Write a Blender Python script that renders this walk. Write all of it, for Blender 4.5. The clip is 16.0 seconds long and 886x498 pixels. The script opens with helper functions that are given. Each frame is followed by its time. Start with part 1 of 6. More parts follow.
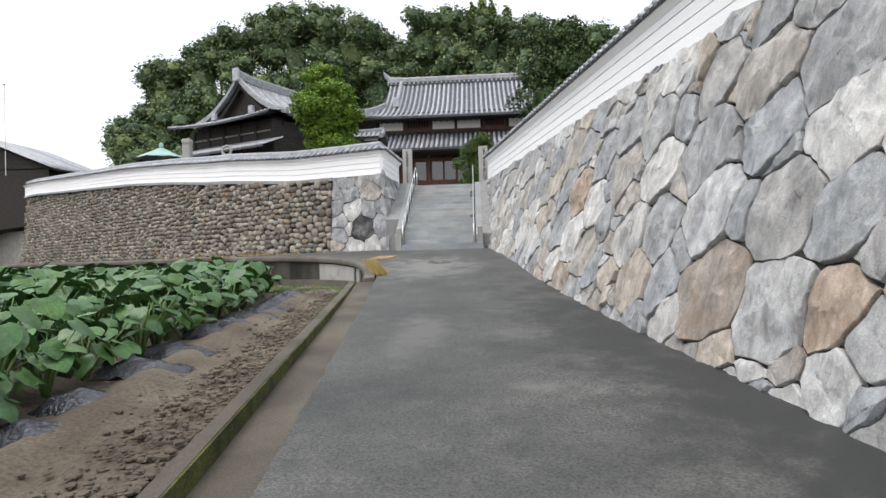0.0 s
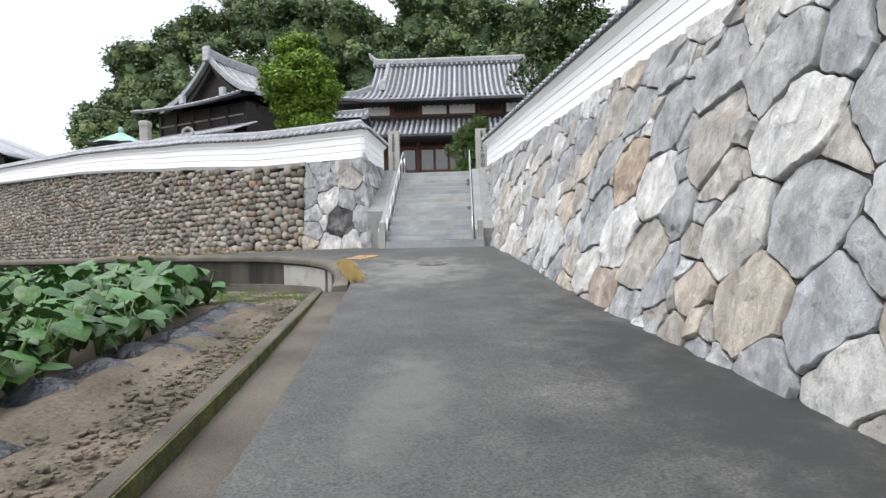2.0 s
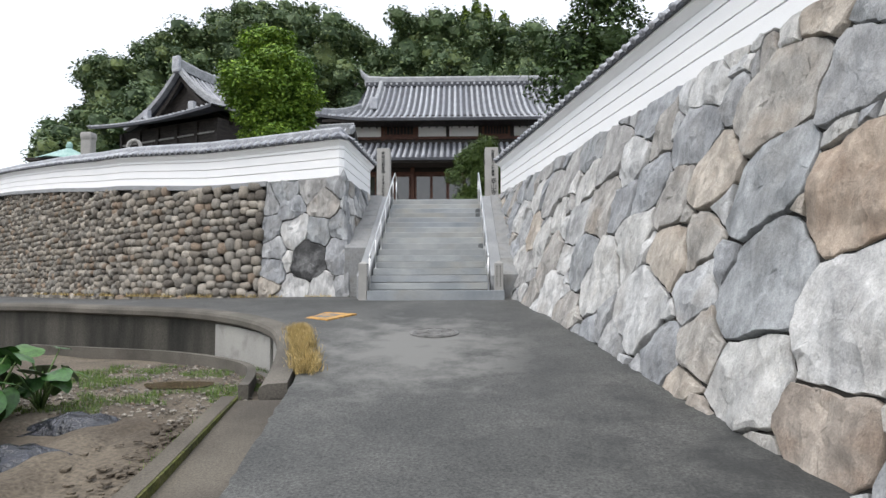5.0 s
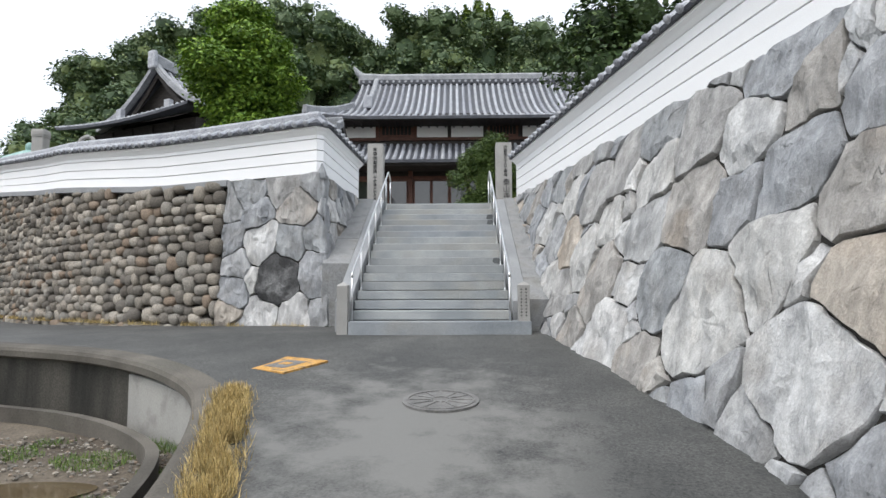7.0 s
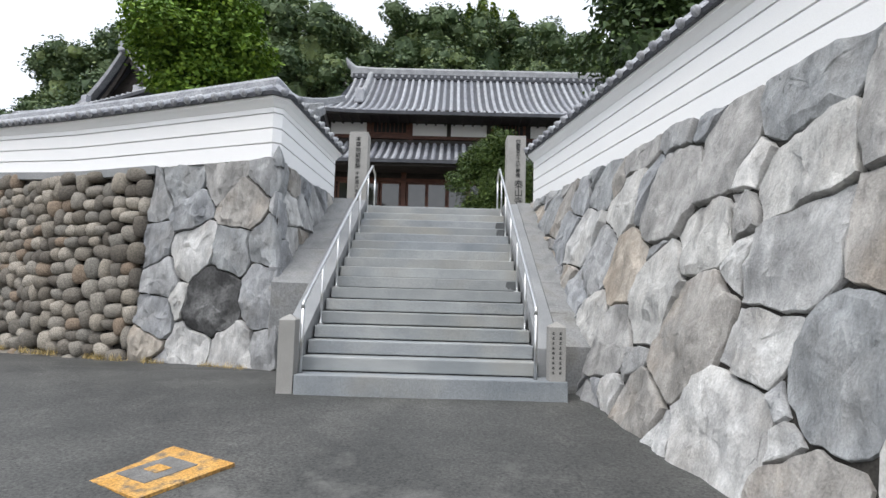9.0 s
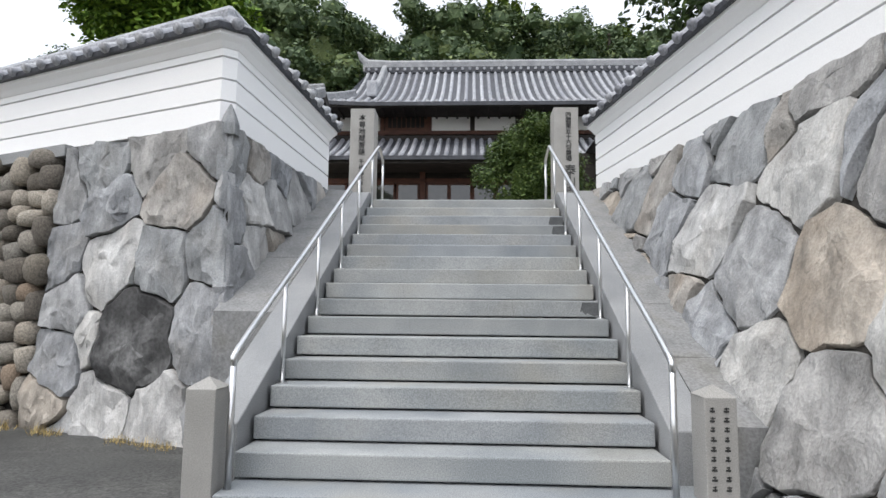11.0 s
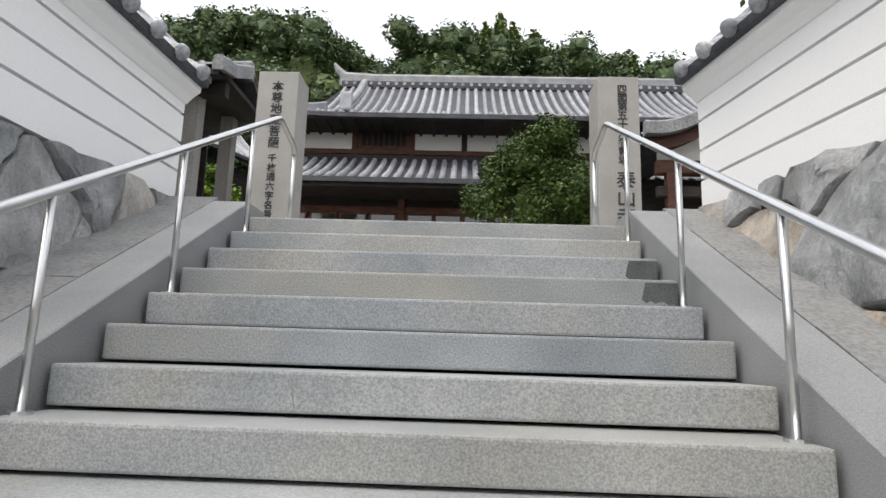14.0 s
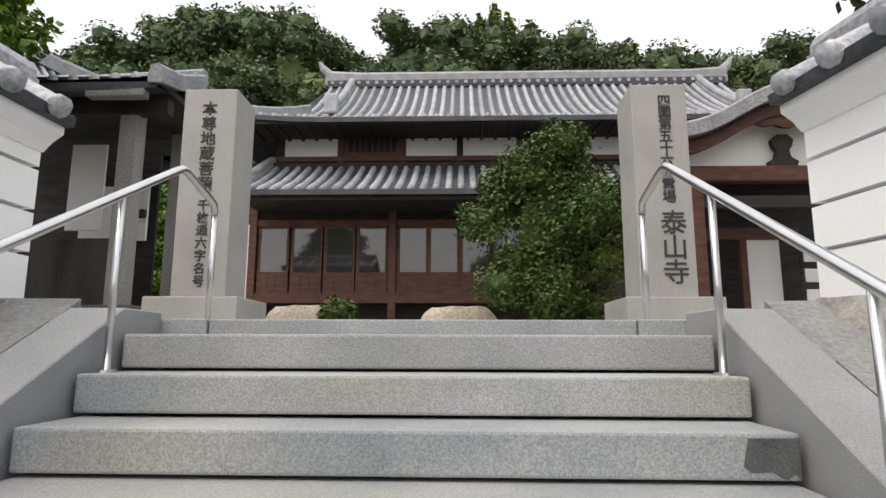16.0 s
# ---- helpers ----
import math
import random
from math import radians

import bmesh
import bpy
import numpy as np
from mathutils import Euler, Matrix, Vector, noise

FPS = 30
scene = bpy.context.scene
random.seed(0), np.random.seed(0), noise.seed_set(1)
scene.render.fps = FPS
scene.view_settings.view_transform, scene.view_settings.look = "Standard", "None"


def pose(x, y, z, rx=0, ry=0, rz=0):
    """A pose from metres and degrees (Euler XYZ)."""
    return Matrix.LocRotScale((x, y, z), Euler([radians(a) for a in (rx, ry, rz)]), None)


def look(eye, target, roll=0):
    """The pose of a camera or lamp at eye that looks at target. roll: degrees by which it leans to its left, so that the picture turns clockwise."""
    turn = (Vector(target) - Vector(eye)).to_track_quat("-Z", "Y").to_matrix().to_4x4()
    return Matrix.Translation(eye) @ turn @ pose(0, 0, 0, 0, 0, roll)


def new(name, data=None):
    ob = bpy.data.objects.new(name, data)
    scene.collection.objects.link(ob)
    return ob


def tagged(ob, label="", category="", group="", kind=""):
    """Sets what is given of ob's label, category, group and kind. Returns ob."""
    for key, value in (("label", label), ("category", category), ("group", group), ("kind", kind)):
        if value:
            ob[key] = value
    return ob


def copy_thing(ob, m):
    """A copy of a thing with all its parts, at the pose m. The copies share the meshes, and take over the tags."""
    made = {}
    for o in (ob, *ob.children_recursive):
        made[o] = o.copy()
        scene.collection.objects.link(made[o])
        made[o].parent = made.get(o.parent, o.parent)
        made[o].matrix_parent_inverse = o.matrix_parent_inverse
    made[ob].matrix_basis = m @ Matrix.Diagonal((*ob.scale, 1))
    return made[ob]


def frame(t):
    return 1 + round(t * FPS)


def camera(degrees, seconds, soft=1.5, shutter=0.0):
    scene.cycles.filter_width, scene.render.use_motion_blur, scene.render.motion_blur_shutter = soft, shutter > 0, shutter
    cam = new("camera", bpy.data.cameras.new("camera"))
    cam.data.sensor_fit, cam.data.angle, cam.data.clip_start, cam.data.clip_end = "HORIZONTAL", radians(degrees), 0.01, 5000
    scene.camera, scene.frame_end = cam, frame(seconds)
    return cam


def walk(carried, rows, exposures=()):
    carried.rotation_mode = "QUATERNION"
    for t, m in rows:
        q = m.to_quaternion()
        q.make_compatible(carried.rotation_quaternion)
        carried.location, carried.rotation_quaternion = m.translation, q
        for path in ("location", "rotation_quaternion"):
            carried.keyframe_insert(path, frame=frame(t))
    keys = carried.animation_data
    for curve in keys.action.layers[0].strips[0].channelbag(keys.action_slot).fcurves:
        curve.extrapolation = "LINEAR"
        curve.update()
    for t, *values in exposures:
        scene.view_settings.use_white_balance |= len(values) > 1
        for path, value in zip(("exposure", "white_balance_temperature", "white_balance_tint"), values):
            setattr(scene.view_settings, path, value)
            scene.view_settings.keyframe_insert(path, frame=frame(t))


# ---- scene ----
cam = camera(73.0, 16.0)
PATH = [
    (0, (1.403, -21.413, -0.273), (1.286, -19.416, -0.25), -1.6),
    (0.5, (1.239, -20.569, -0.231), (1.13, -18.572, -0.194), -1.2),
    (1, (1.182, -19.626, -0.226), (1.089, -17.628, -0.204), -0.7),
    (1.5, (1.112, -18.692, -0.225), (1.028, -16.694, -0.209), -0.7),
    (2, (1.068, -17.844, -0.173), (0.99, -15.845, -0.164), -1.4),
    (2.5, (1.088, -16.979, -0.098), (1.025, -14.98, -0.07), -1.3),
    (3, (0.985, -16.118, -0.04), (0.937, -14.12, 0.028), -1.2),
    (3.5, (0.944, -15.217, 0.027), (0.89, -13.22, 0.119), -1.1),
    (4, (0.829, -14.312, 0.055), (0.777, -12.315, 0.155), -0.3),
    (6.5, (0.407, -10.779, 0.556), (0.367, -8.786, 0.711), -0.2),
    (7, (0.395, -9.787, 0.559), (0.355, -7.794, 0.717), -0.2),
    (7.5, (0.367, -9.092, 0.627), (0.347, -7.1, 0.802), -0.7),
    (8, (0.352, -8.351, 0.66), (0.347, -6.361, 0.855), -0.1),
    (8.5, (0.343, -7.503, 0.797), (0.34, -5.511, 0.983), 1.1),
    (11, (0.124, -3.657, 1.168), (0.03, -1.672, 1.39), 0.6),
    (11.5, (0.148, -2.826, 1.201), (0.019, -0.84, 1.394), -1.1),
    (12, (0.149, -2.118, 1.263), (-0.011, -0.135, 1.468), -1.2),
    (12.5, (0.171, -1.403, 1.366), (0.02, 0.577, 1.606), -0.8),
    (13, (0.197, -0.57, 1.437), (0.074, 1.402, 1.744), 0.0),
    (13.5, (0.236, 0.117, 1.616), (0.161, 2.085, 1.963), 0.7),
    (14, (0.191, 0.65, 1.887), (0.124, 2.618, 2.237), 1.8),
    (14.5, (0.231, 1.192, 2.201), (0.168, 3.162, 2.538), 0.2),
    (15, (0.169, 1.521, 2.458), (0.107, 3.493, 2.79), -0.1),
    (15.5, (0.192, 1.794, 2.625), (0.124, 3.765, 2.958), 0.3),
    (16, (0.217, 2.032, 2.745), (0.152, 4.004, 3.072), 0.2),
]
walk(cam, [(t, look(eye, target, roll)) for t, eye, target, roll in PATH], exposures=[(0.0, 0.52, 6430, 10), (1.0, 0.58, 6380, 10), (2.0, 0.74, 6340, 10), (3.0, 0.62, 6320, 10), (4.0, 0.52, 6310, 10), (7.0, 0.47, 6250, 9), (11.0, 0.45, 6330, 10), (13.0, 0.45, 6500, 10), (16.0, 0.45, 6850, 11)])

# ---- light: an overcast day ----
world = bpy.data.worlds.new("overcast")
scene.world = world
world.use_nodes = True
wt = world.node_tree
wt.nodes.clear()
sky = wt.nodes.new("ShaderNodeTexSky")
sky.sky_type, sky.sun_disc = "NISHITA", False
sky.sun_elevation, sky.sun_rotation, sky.dust_density = radians(52), radians(215), 4.0
bg_sky, bg_cloud = wt.nodes.new("ShaderNodeBackground"), wt.nodes.new("ShaderNodeBackground")
bg_sky.inputs[1].default_value = 0.05
bg_cloud.inputs[0].default_value, bg_cloud.inputs[1].default_value = (0.965, 0.98, 1.0, 1), 0.82
both, wout = wt.nodes.new("ShaderNodeAddShader"), wt.nodes.new("ShaderNodeOutputWorld")
wt.links.new(sky.outputs[0], bg_sky.inputs[0])
wt.links.new(bg_sky.outputs[0], both.inputs[0])
wt.links.new(bg_cloud.outputs[0], both.inputs[1])
wt.links.new(both.outputs[0], wout.inputs[0])
sun = new("sun", bpy.data.lights.new("sun", "SUN"))
sun.data.energy, sun.data.angle, sun.data.color = 1.35, radians(40), (1.0, 0.97, 0.92)
sun.matrix_world = look((-12, -16, 48), (0, -4, 0))


# ---- materials ----
def surf(name, c1, c2, scale=3.0, fine=60.0, rough=0.85, bump=0.3, metal=0.0, pieces=None, islands=False, grain=0.35, spec=0.4, stain=None, dist=0.02, streak=0.0, chisel=0.0, tooth=0.35):
    """Two-scale procedural surface. pieces: colours picked per piece. stain: (colour, amount, scale)."""
    m = bpy.data.materials.new(name)
    m.use_nodes = True
    nt = m.node_tree
    N, K = nt.nodes.new, nt.links.new
    bsdf = nt.nodes["Principled BSDF"]
    bsdf.inputs["Roughness"].default_value, bsdf.inputs["Metallic"].default_value = rough, metal
    bsdf.inputs["Specular IOR Level"].default_value = spec
    tc = N("ShaderNodeTexCoord")
    vec = tc.outputs["Object"]
    rnd = N("ShaderNodeNewGeometry").outputs["Random Per Island"] if islands else N("ShaderNodeObjectInfo").outputs["Random"]
    if pieces:
        off = N("ShaderNodeVectorMath")
        off.operation = "ADD"
        sc = N("ShaderNodeMath")
        sc.operation = "MULTIPLY"
        sc.inputs[1].default_value = 37.0
        K(rnd, sc.inputs[0])
        K(vec, off.inputs[0])
        K(sc.outputs[0], off.inputs[1])
        vec = off.outputs[0]
    if streak:
        mp = N("ShaderNodeMapping")
        mp.inputs["Scale"].default_value = (1, 1, streak)
        K(vec, mp.inputs[0])
        vec2 = mp.outputs[0]
    else:
        vec2 = vec
    n1, n2 = N("ShaderNodeTexNoise"), N("ShaderNodeTexNoise")
    n1.inputs["Scale"].default_value, n1.inputs["Detail"].default_value = scale, 6
    n2.inputs["Scale"].default_value, n2.inputs["Detail"].default_value = fine, 3
    K(vec2, n1.inputs[0])
    K(vec, n2.inputs[0])
    r1 = N("ShaderNodeMapRange")
    r1.inputs[1].default_value, r1.inputs[2].default_value = 0.33, 0.67
    K(n1.outputs[0], r1.inputs[0])
    mix = N("ShaderNodeMix")
    mix.data_type = "RGBA"
    mix.inputs[6].default_value, mix.inputs[7].default_value = (*c1, 1), (*c2, 1)
    K(r1.outputs[0], mix.inputs[0])
    col = mix.outputs[2]
    if pieces:
        ramp = N("ShaderNodeValToRGB")
        ramp.color_ramp.interpolation = "CONSTANT"
        el = ramp.color_ramp.elements
        while len(el) < len(pieces):
            el.new(0.5)
        for i, c in enumerate(pieces):
            el[i].position, el[i].color = i / len(pieces), (*c, 1)
        K(rnd, ramp.inputs[0])
        mul = N("ShaderNodeMix")
        mul.data_type, mul.blend_type = "RGBA", "MULTIPLY"
        mul.inputs[0].default_value = 1.0
        K(col, mul.inputs[6])
        K(ramp.outputs[0], mul.inputs[7])
        col = mul.outputs[2]
    if stain:
        n3, r3, sm = N("ShaderNodeTexNoise"), N("ShaderNodeMapRange"), N("ShaderNodeMix")
        n3.inputs["Scale"].default_value, n3.inputs["Detail"].default_value = stain[2], 4
        r3.inputs[1].default_value, r3.inputs[2].default_value, r3.inputs[4].default_value = 0.5, 0.7, stain[1]
        sm.data_type = "RGBA"
        sm.inputs[7].default_value = (*stain[0], 1)
        K(vec, n3.inputs[0])
        K(n3.outputs[0], r3.inputs[0])
        K(r3.outputs[0], sm.inputs[0])
        K(col, sm.inputs[6])
        col = sm.outputs[2]
    g, gm = N("ShaderNodeMapRange"), N("ShaderNodeMix")
    g.inputs[1].default_value, g.inputs[2].default_value = 0.3, 0.7
    g.inputs[3].default_value, g.inputs[4].default_value = 1 - grain, 1 + grain
    gm.data_type, gm.blend_type, gm.clamp_result = "RGBA", "MULTIPLY", False
    gm.inputs[0].default_value = 1.0
    K(n2.outputs[0], g.inputs[0])
    K(col, gm.inputs[6])
    K(g.outputs[0], gm.inputs[7])
    K(gm.outputs[2], bsdf.inputs["Base Color"])
    if chisel:
        # crevices where the rock has split, and mottled weathering of a hand's width
        lines = []
        for size, wide in ((0.9, 0.006), (2.2, 0.008)):
            sn, sa, sb, sr = N("ShaderNodeTexNoise"), N("ShaderNodeMath"), N("ShaderNodeMath"), N("ShaderNodeMapRange")
            sn.inputs["Scale"].default_value, sn.inputs["Detail"].default_value, sn.inputs["Distortion"].default_value = size, 3, 0.15
            sa.operation, sb.operation = "SUBTRACT", "ABSOLUTE"
            sa.inputs[1].default_value = 0.5
            sr.inputs[1].default_value, sr.inputs[2].default_value = 0.0, wide
            K(vec2, sn.inputs[0])
            K(sn.outputs[0], sa.inputs[0])
            K(sa.outputs[0], sb.inputs[0])
            K(sb.outputs[0], sr.inputs[0])
            gate, gr, mx = N("ShaderNodeTexNoise"), N("ShaderNodeMapRange"), N("ShaderNodeMath")
            gate.inputs["Scale"].default_value = size * 1.3
            gr.inputs[1].default_value, gr.inputs[2].default_value = 0.30, 0.40
            mx.operation = "MAXIMUM"
            K(vec, gate.inputs[0])
            K(gate.outputs[0], gr.inputs[0])
            K(gr.outputs[0], mx.inputs[0])
            K(sr.outputs[0], mx.inputs[1])
            lines.append(mx)
        cut = N("ShaderNodeMath")
        cut.operation = "MULTIPLY"
        K(lines[0].outputs[0], cut.inputs[0])
        K(lines[1].outputs[0], cut.inputs[1])
        dk, mo, mr, m1, m2 = N("ShaderNodeMapRange"), N("ShaderNodeTexNoise"), N("ShaderNodeMapRange"), N("ShaderNodeMath"), N("ShaderNodeMix")
        dk.inputs[3].default_value, dk.inputs[4].default_value = 0.8, 1.0
        K(cut.outputs[0], dk.inputs[0])
        mo.inputs["Scale"].default_value, mo.inputs["Detail"].default_value, mo.inputs["Roughness"].default_value = 9.0, 7, 0.65
        mr.inputs[1].default_value, mr.inputs[2].default_value, mr.inputs[3].default_value, mr.inputs[4].default_value = 0.33, 0.67, 0.76, 1.22
        K(vec2, mo.inputs[0])
        K(mo.outputs[0], mr.inputs[0])
        m1.operation = "MULTIPLY"
        K(dk.outputs[0], m1.inputs[0])
        K(mr.outputs[0], m1.inputs[1])
        m2.data_type, m2.blend_type, m2.clamp_result = "RGBA", "MULTIPLY", False
        m2.inputs[0].default_value = 1.0
        K(gm.outputs[2], m2.inputs[6])
        K(m1.outputs[0], m2.inputs[7])
        K(m2.outputs[2], bsdf.inputs["Base Color"])
        kb, mb = N("ShaderNodeBump"), N("ShaderNodeBump")
        kb.inputs["Strength"].default_value, kb.inputs["Distance"].default_value = 0.8, 0.02
        mb.inputs["Strength"].default_value, mb.inputs["Distance"].default_value = 0.95, 0.055
        K(cut.outputs[0], kb.inputs["Height"])
        K(mo.outputs[0], mb.inputs["Height"])
        K(kb.outputs[0], mb.inputs["Normal"])
        vor, cn = N("ShaderNodeTexVoronoi"), N("ShaderNodeTexNoise")
        vor.feature, cn.inputs["Scale"].default_value, cn.inputs["Detail"].default_value = "F1", 3.0, 8
        vor.inputs["Scale"].default_value = chisel
        wv = N("ShaderNodeVectorMath")
        wv.operation = "MULTIPLY_ADD"
        wv.inputs[1].default_value = (0.35, 0.35, 0.35)
        K(vec2, cn.inputs[0])
        K(cn.outputs[1], wv.inputs[0])
        K(vec2, wv.inputs[2])
        K(wv.outputs[0], vor.inputs[0])
        cb = N("ShaderNodeBump")
        cb.inputs["Strength"].default_value, cb.inputs["Distance"].default_value = 0.6, 0.11
        K(vor.outputs[0], cb.inputs["Height"])
        K(mb.outputs[0], cb.inputs["Normal"])
    if bump:
        add, bp = N("ShaderNodeMath"), N("ShaderNodeBump")
        add.operation = "MULTIPLY_ADD"
        add.inputs[1].default_value = tooth
        K(n2.outputs[0], add.inputs[0])
        K(n1.outputs[0], add.inputs[2])
        bp.inputs["Strength"].default_value, bp.inputs["Distance"].default_value = bump, dist
        K(add.outputs[0], bp.inputs["Height"])
        if chisel:
            K(cb.outputs[0], bp.inputs["Normal"])
        K(bp.outputs[0], bsdf.inputs["Normal"])
    return m


M_ASPHALT = surf("asphalt", (0.036, 0.037, 0.036), (0.08, 0.08, 0.076), 0.55, 42, 0.66, 0.8, grain=0.9, dist=0.007, stain=((0.15, 0.147, 0.137), 0.42, 0.9))


for q in M_ASPHALT.node_tree.nodes:
    if q.type == "TEX_NOISE":
        q.inputs["Roughness"].default_value, q.inputs["Detail"].default_value = 0.72, 9


def ragged_patch(m, centre, radius, colour, amount, turn=0.0):
    """A ragged area of a surface, round one place, mixed towards the given colour."""
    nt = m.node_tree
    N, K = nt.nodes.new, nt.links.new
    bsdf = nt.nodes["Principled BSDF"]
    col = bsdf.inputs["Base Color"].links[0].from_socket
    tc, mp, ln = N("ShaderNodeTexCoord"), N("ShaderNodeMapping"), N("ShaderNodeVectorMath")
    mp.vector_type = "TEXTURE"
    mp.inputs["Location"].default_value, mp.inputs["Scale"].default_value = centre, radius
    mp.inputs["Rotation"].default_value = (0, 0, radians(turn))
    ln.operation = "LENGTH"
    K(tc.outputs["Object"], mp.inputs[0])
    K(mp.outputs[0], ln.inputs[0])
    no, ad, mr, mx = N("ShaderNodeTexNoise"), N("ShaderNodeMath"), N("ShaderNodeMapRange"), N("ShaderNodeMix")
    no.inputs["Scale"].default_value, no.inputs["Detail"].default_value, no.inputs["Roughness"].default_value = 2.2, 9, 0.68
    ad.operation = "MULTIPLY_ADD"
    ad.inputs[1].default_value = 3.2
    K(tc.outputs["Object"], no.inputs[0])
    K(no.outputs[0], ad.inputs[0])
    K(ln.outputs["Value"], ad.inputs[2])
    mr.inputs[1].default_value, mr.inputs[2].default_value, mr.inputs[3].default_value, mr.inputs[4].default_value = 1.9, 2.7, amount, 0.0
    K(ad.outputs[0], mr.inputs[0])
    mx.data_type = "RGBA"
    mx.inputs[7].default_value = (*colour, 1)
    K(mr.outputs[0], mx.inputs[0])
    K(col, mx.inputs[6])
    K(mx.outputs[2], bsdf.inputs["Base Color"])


# pale worn area round the manhole
ragged_patch(M_ASPHALT, (-0.05, -4.7, -0.55), (1.5, 2.1, 3.0), (0.175, 0.173, 0.163), 0.85)
# long strip of darker asphalt along the boulder wall's foot
ragged_patch(M_ASPHALT, (3.75, -15.5, -1.6), (1.15, 9.0, 4.0), (0.026, 0.027, 0.027), 0.85, 10.2)
# pale worn areas further down the lane
ragged_patch(M_ASPHALT, (1.9, -15.3, -1.6), (0.35, 0.25, 3.0), (0.16, 0.155, 0.145), 0.5)
ragged_patch(M_ASPHALT, (0.5, -12.6, -1.4), (0.5, 1.6, 3.0), (0.15, 0.148, 0.14), 0.5)
def granite(name, c1, c2, shades, stain):
    return surf(name, tuple(0.76 * q for q in c1), tuple(0.98 * q for q in c2), 3.2, 60, 0.9, 0.8, grain=0.13, dist=0.03, streak=0.45, pieces=shades, chisel=2.6, tooth=0.1, stain=stain)


M_STONE = granite("granite_boulder", (0.30, 0.306, 0.313), (0.41, 0.415, 0.42), [(1, 1, 1), (0.9, 0.91, 0.93), (1.12, 1.11, 1.09), (0.95, 0.97, 1.0), (1.04, 1.01, 0.97), (0.9, 0.92, 0.93)], ((0.24, 0.235, 0.225), 0.45, 2.2))
M_STONE_PALE = granite("pale_granite_boulder", (0.46, 0.462, 0.462), (0.60, 0.60, 0.59), [(1, 1, 1), (0.88, 0.89, 0.91), (1.1, 1.09, 1.08), (0.95, 0.94, 0.92)], ((0.36, 0.335, 0.30), 0.45, 2.0))
M_STONE_TAN = granite("tan_granite_boulder", (0.33, 0.312, 0.285), (0.465, 0.44, 0.405), [(1, 1, 1), (0.92, 0.93, 0.95), (1.08, 1.03, 0.97), (0.98, 0.99, 1.0)], ((0.30, 0.245, 0.19), 0.5, 1.7))
M_STONE_BROWN = granite("brown_granite_boulder", (0.30, 0.255, 0.215), (0.43, 0.375, 0.32), [(1, 1, 1), (0.92, 0.94, 0.96), (1.08, 1.02, 0.96)], ((0.23, 0.15, 0.10), 0.55, 2.4))
STONES = (M_STONE, M_STONE_PALE, M_STONE_TAN, M_STONE_BROWN)
M_SLAB = surf("rough_paving_granite", (0.185, 0.188, 0.19), (0.285, 0.287, 0.286), 3.0, 45, 0.9, 0.7, grain=0.2, dist=0.02, stain=((0.13, 0.125, 0.11), 0.6, 3.0))
M_COBBLE_COL = [(1.0, 0.96, 0.89), (0.7, 0.66, 0.6), (1.2, 1.14, 1.05), (0.85, 0.85, 0.83), (0.95, 0.78, 0.64), (0.5, 0.47, 0.44), (1.45, 1.4, 1.32), (0.75, 0.72, 0.68), (1.1, 1.08, 1.04), (0.62, 0.6, 0.57)]
M_COBBLE = surf("river_cobble", (0.145, 0.135, 0.12), (0.30, 0.283, 0.255), 6, 40, 0.9, 0.6, pieces=M_COBBLE_COL, grain=0.25)
M_COBBLE_FAR = surf("river_cobble_joined", (0.145, 0.135, 0.12), (0.30, 0.283, 0.255), 6, 40, 0.9, 0.6, pieces=M_COBBLE_COL, islands=True, grain=0.25)
M_JOINT = surf("dark_joint_earth", (0.018, 0.017, 0.015), (0.04, 0.037, 0.033), 5, 50, 1.0, 0.4)
M_PLASTER = surf("white_plaster", (0.855, 0.86, 0.865), (0.885, 0.885, 0.885), 0.8, 90, 0.8, 0.1, grain=0.03, dist=0.004)
M_TILE = surf("grey_roof_tile", (0.235, 0.245, 0.27), (0.37, 0.38, 0.405), 3, 30, 0.5, 0.3, pieces=[(1, 1, 1), (1.15, 1.15, 1.15), (0.8, 0.8, 0.82), (1.05, 1.04, 1.02)], spec=0.6)
M_RIDGE = surf("grey_ridge_tile", (0.20, 0.208, 0.222), (0.30, 0.308, 0.32), 3, 30, 0.55, 0.3, spec=0.5)
# pans between the rolls, set several times darker than the cover tiles
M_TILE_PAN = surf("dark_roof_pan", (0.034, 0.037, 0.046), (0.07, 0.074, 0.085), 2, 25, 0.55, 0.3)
M_STEP = surf("grey_granite_step", (0.22, 0.24, 0.257), (0.33, 0.345, 0.355), 1.7, 130, 0.55, 0.2, pieces=[(1, 1, 1), (1.08, 1.07, 1.04), (0.9, 0.915, 0.93), (1.02, 1.0, 0.96)], grain=0.3, dist=0.004, stain=((0.35, 0.325, 0.27), 0.5, 1.0))
M_WET = surf("wet_stain", (0.075, 0.08, 0.083), (0.12, 0.125, 0.128), 6, 130, 0.4, 0.1, grain=0.3, dist=0.004)
M_STRING = surf("pale_granite", (0.22, 0.228, 0.236), (0.29, 0.296, 0.302), 1.5, 150, 0.8, 0.12, grain=0.2, dist=0.004)
M_PILLAR = surf("pillar_granite", (0.29, 0.285, 0.27), (0.36, 0.352, 0.335), 2, 180, 0.85, 0.15, grain=0.22, dist=0.004)
M_STEEL = surf("brushed_steel", (0.62, 0.63, 0.64), (0.7, 0.7, 0.7), 8, 200, 0.28, 0.0, metal=1.0, grain=0.05)
M_INK = surf("carved_black", (0.03, 0.03, 0.03), (0.05, 0.05, 0.05), 9, 60, 0.8, 0.0)
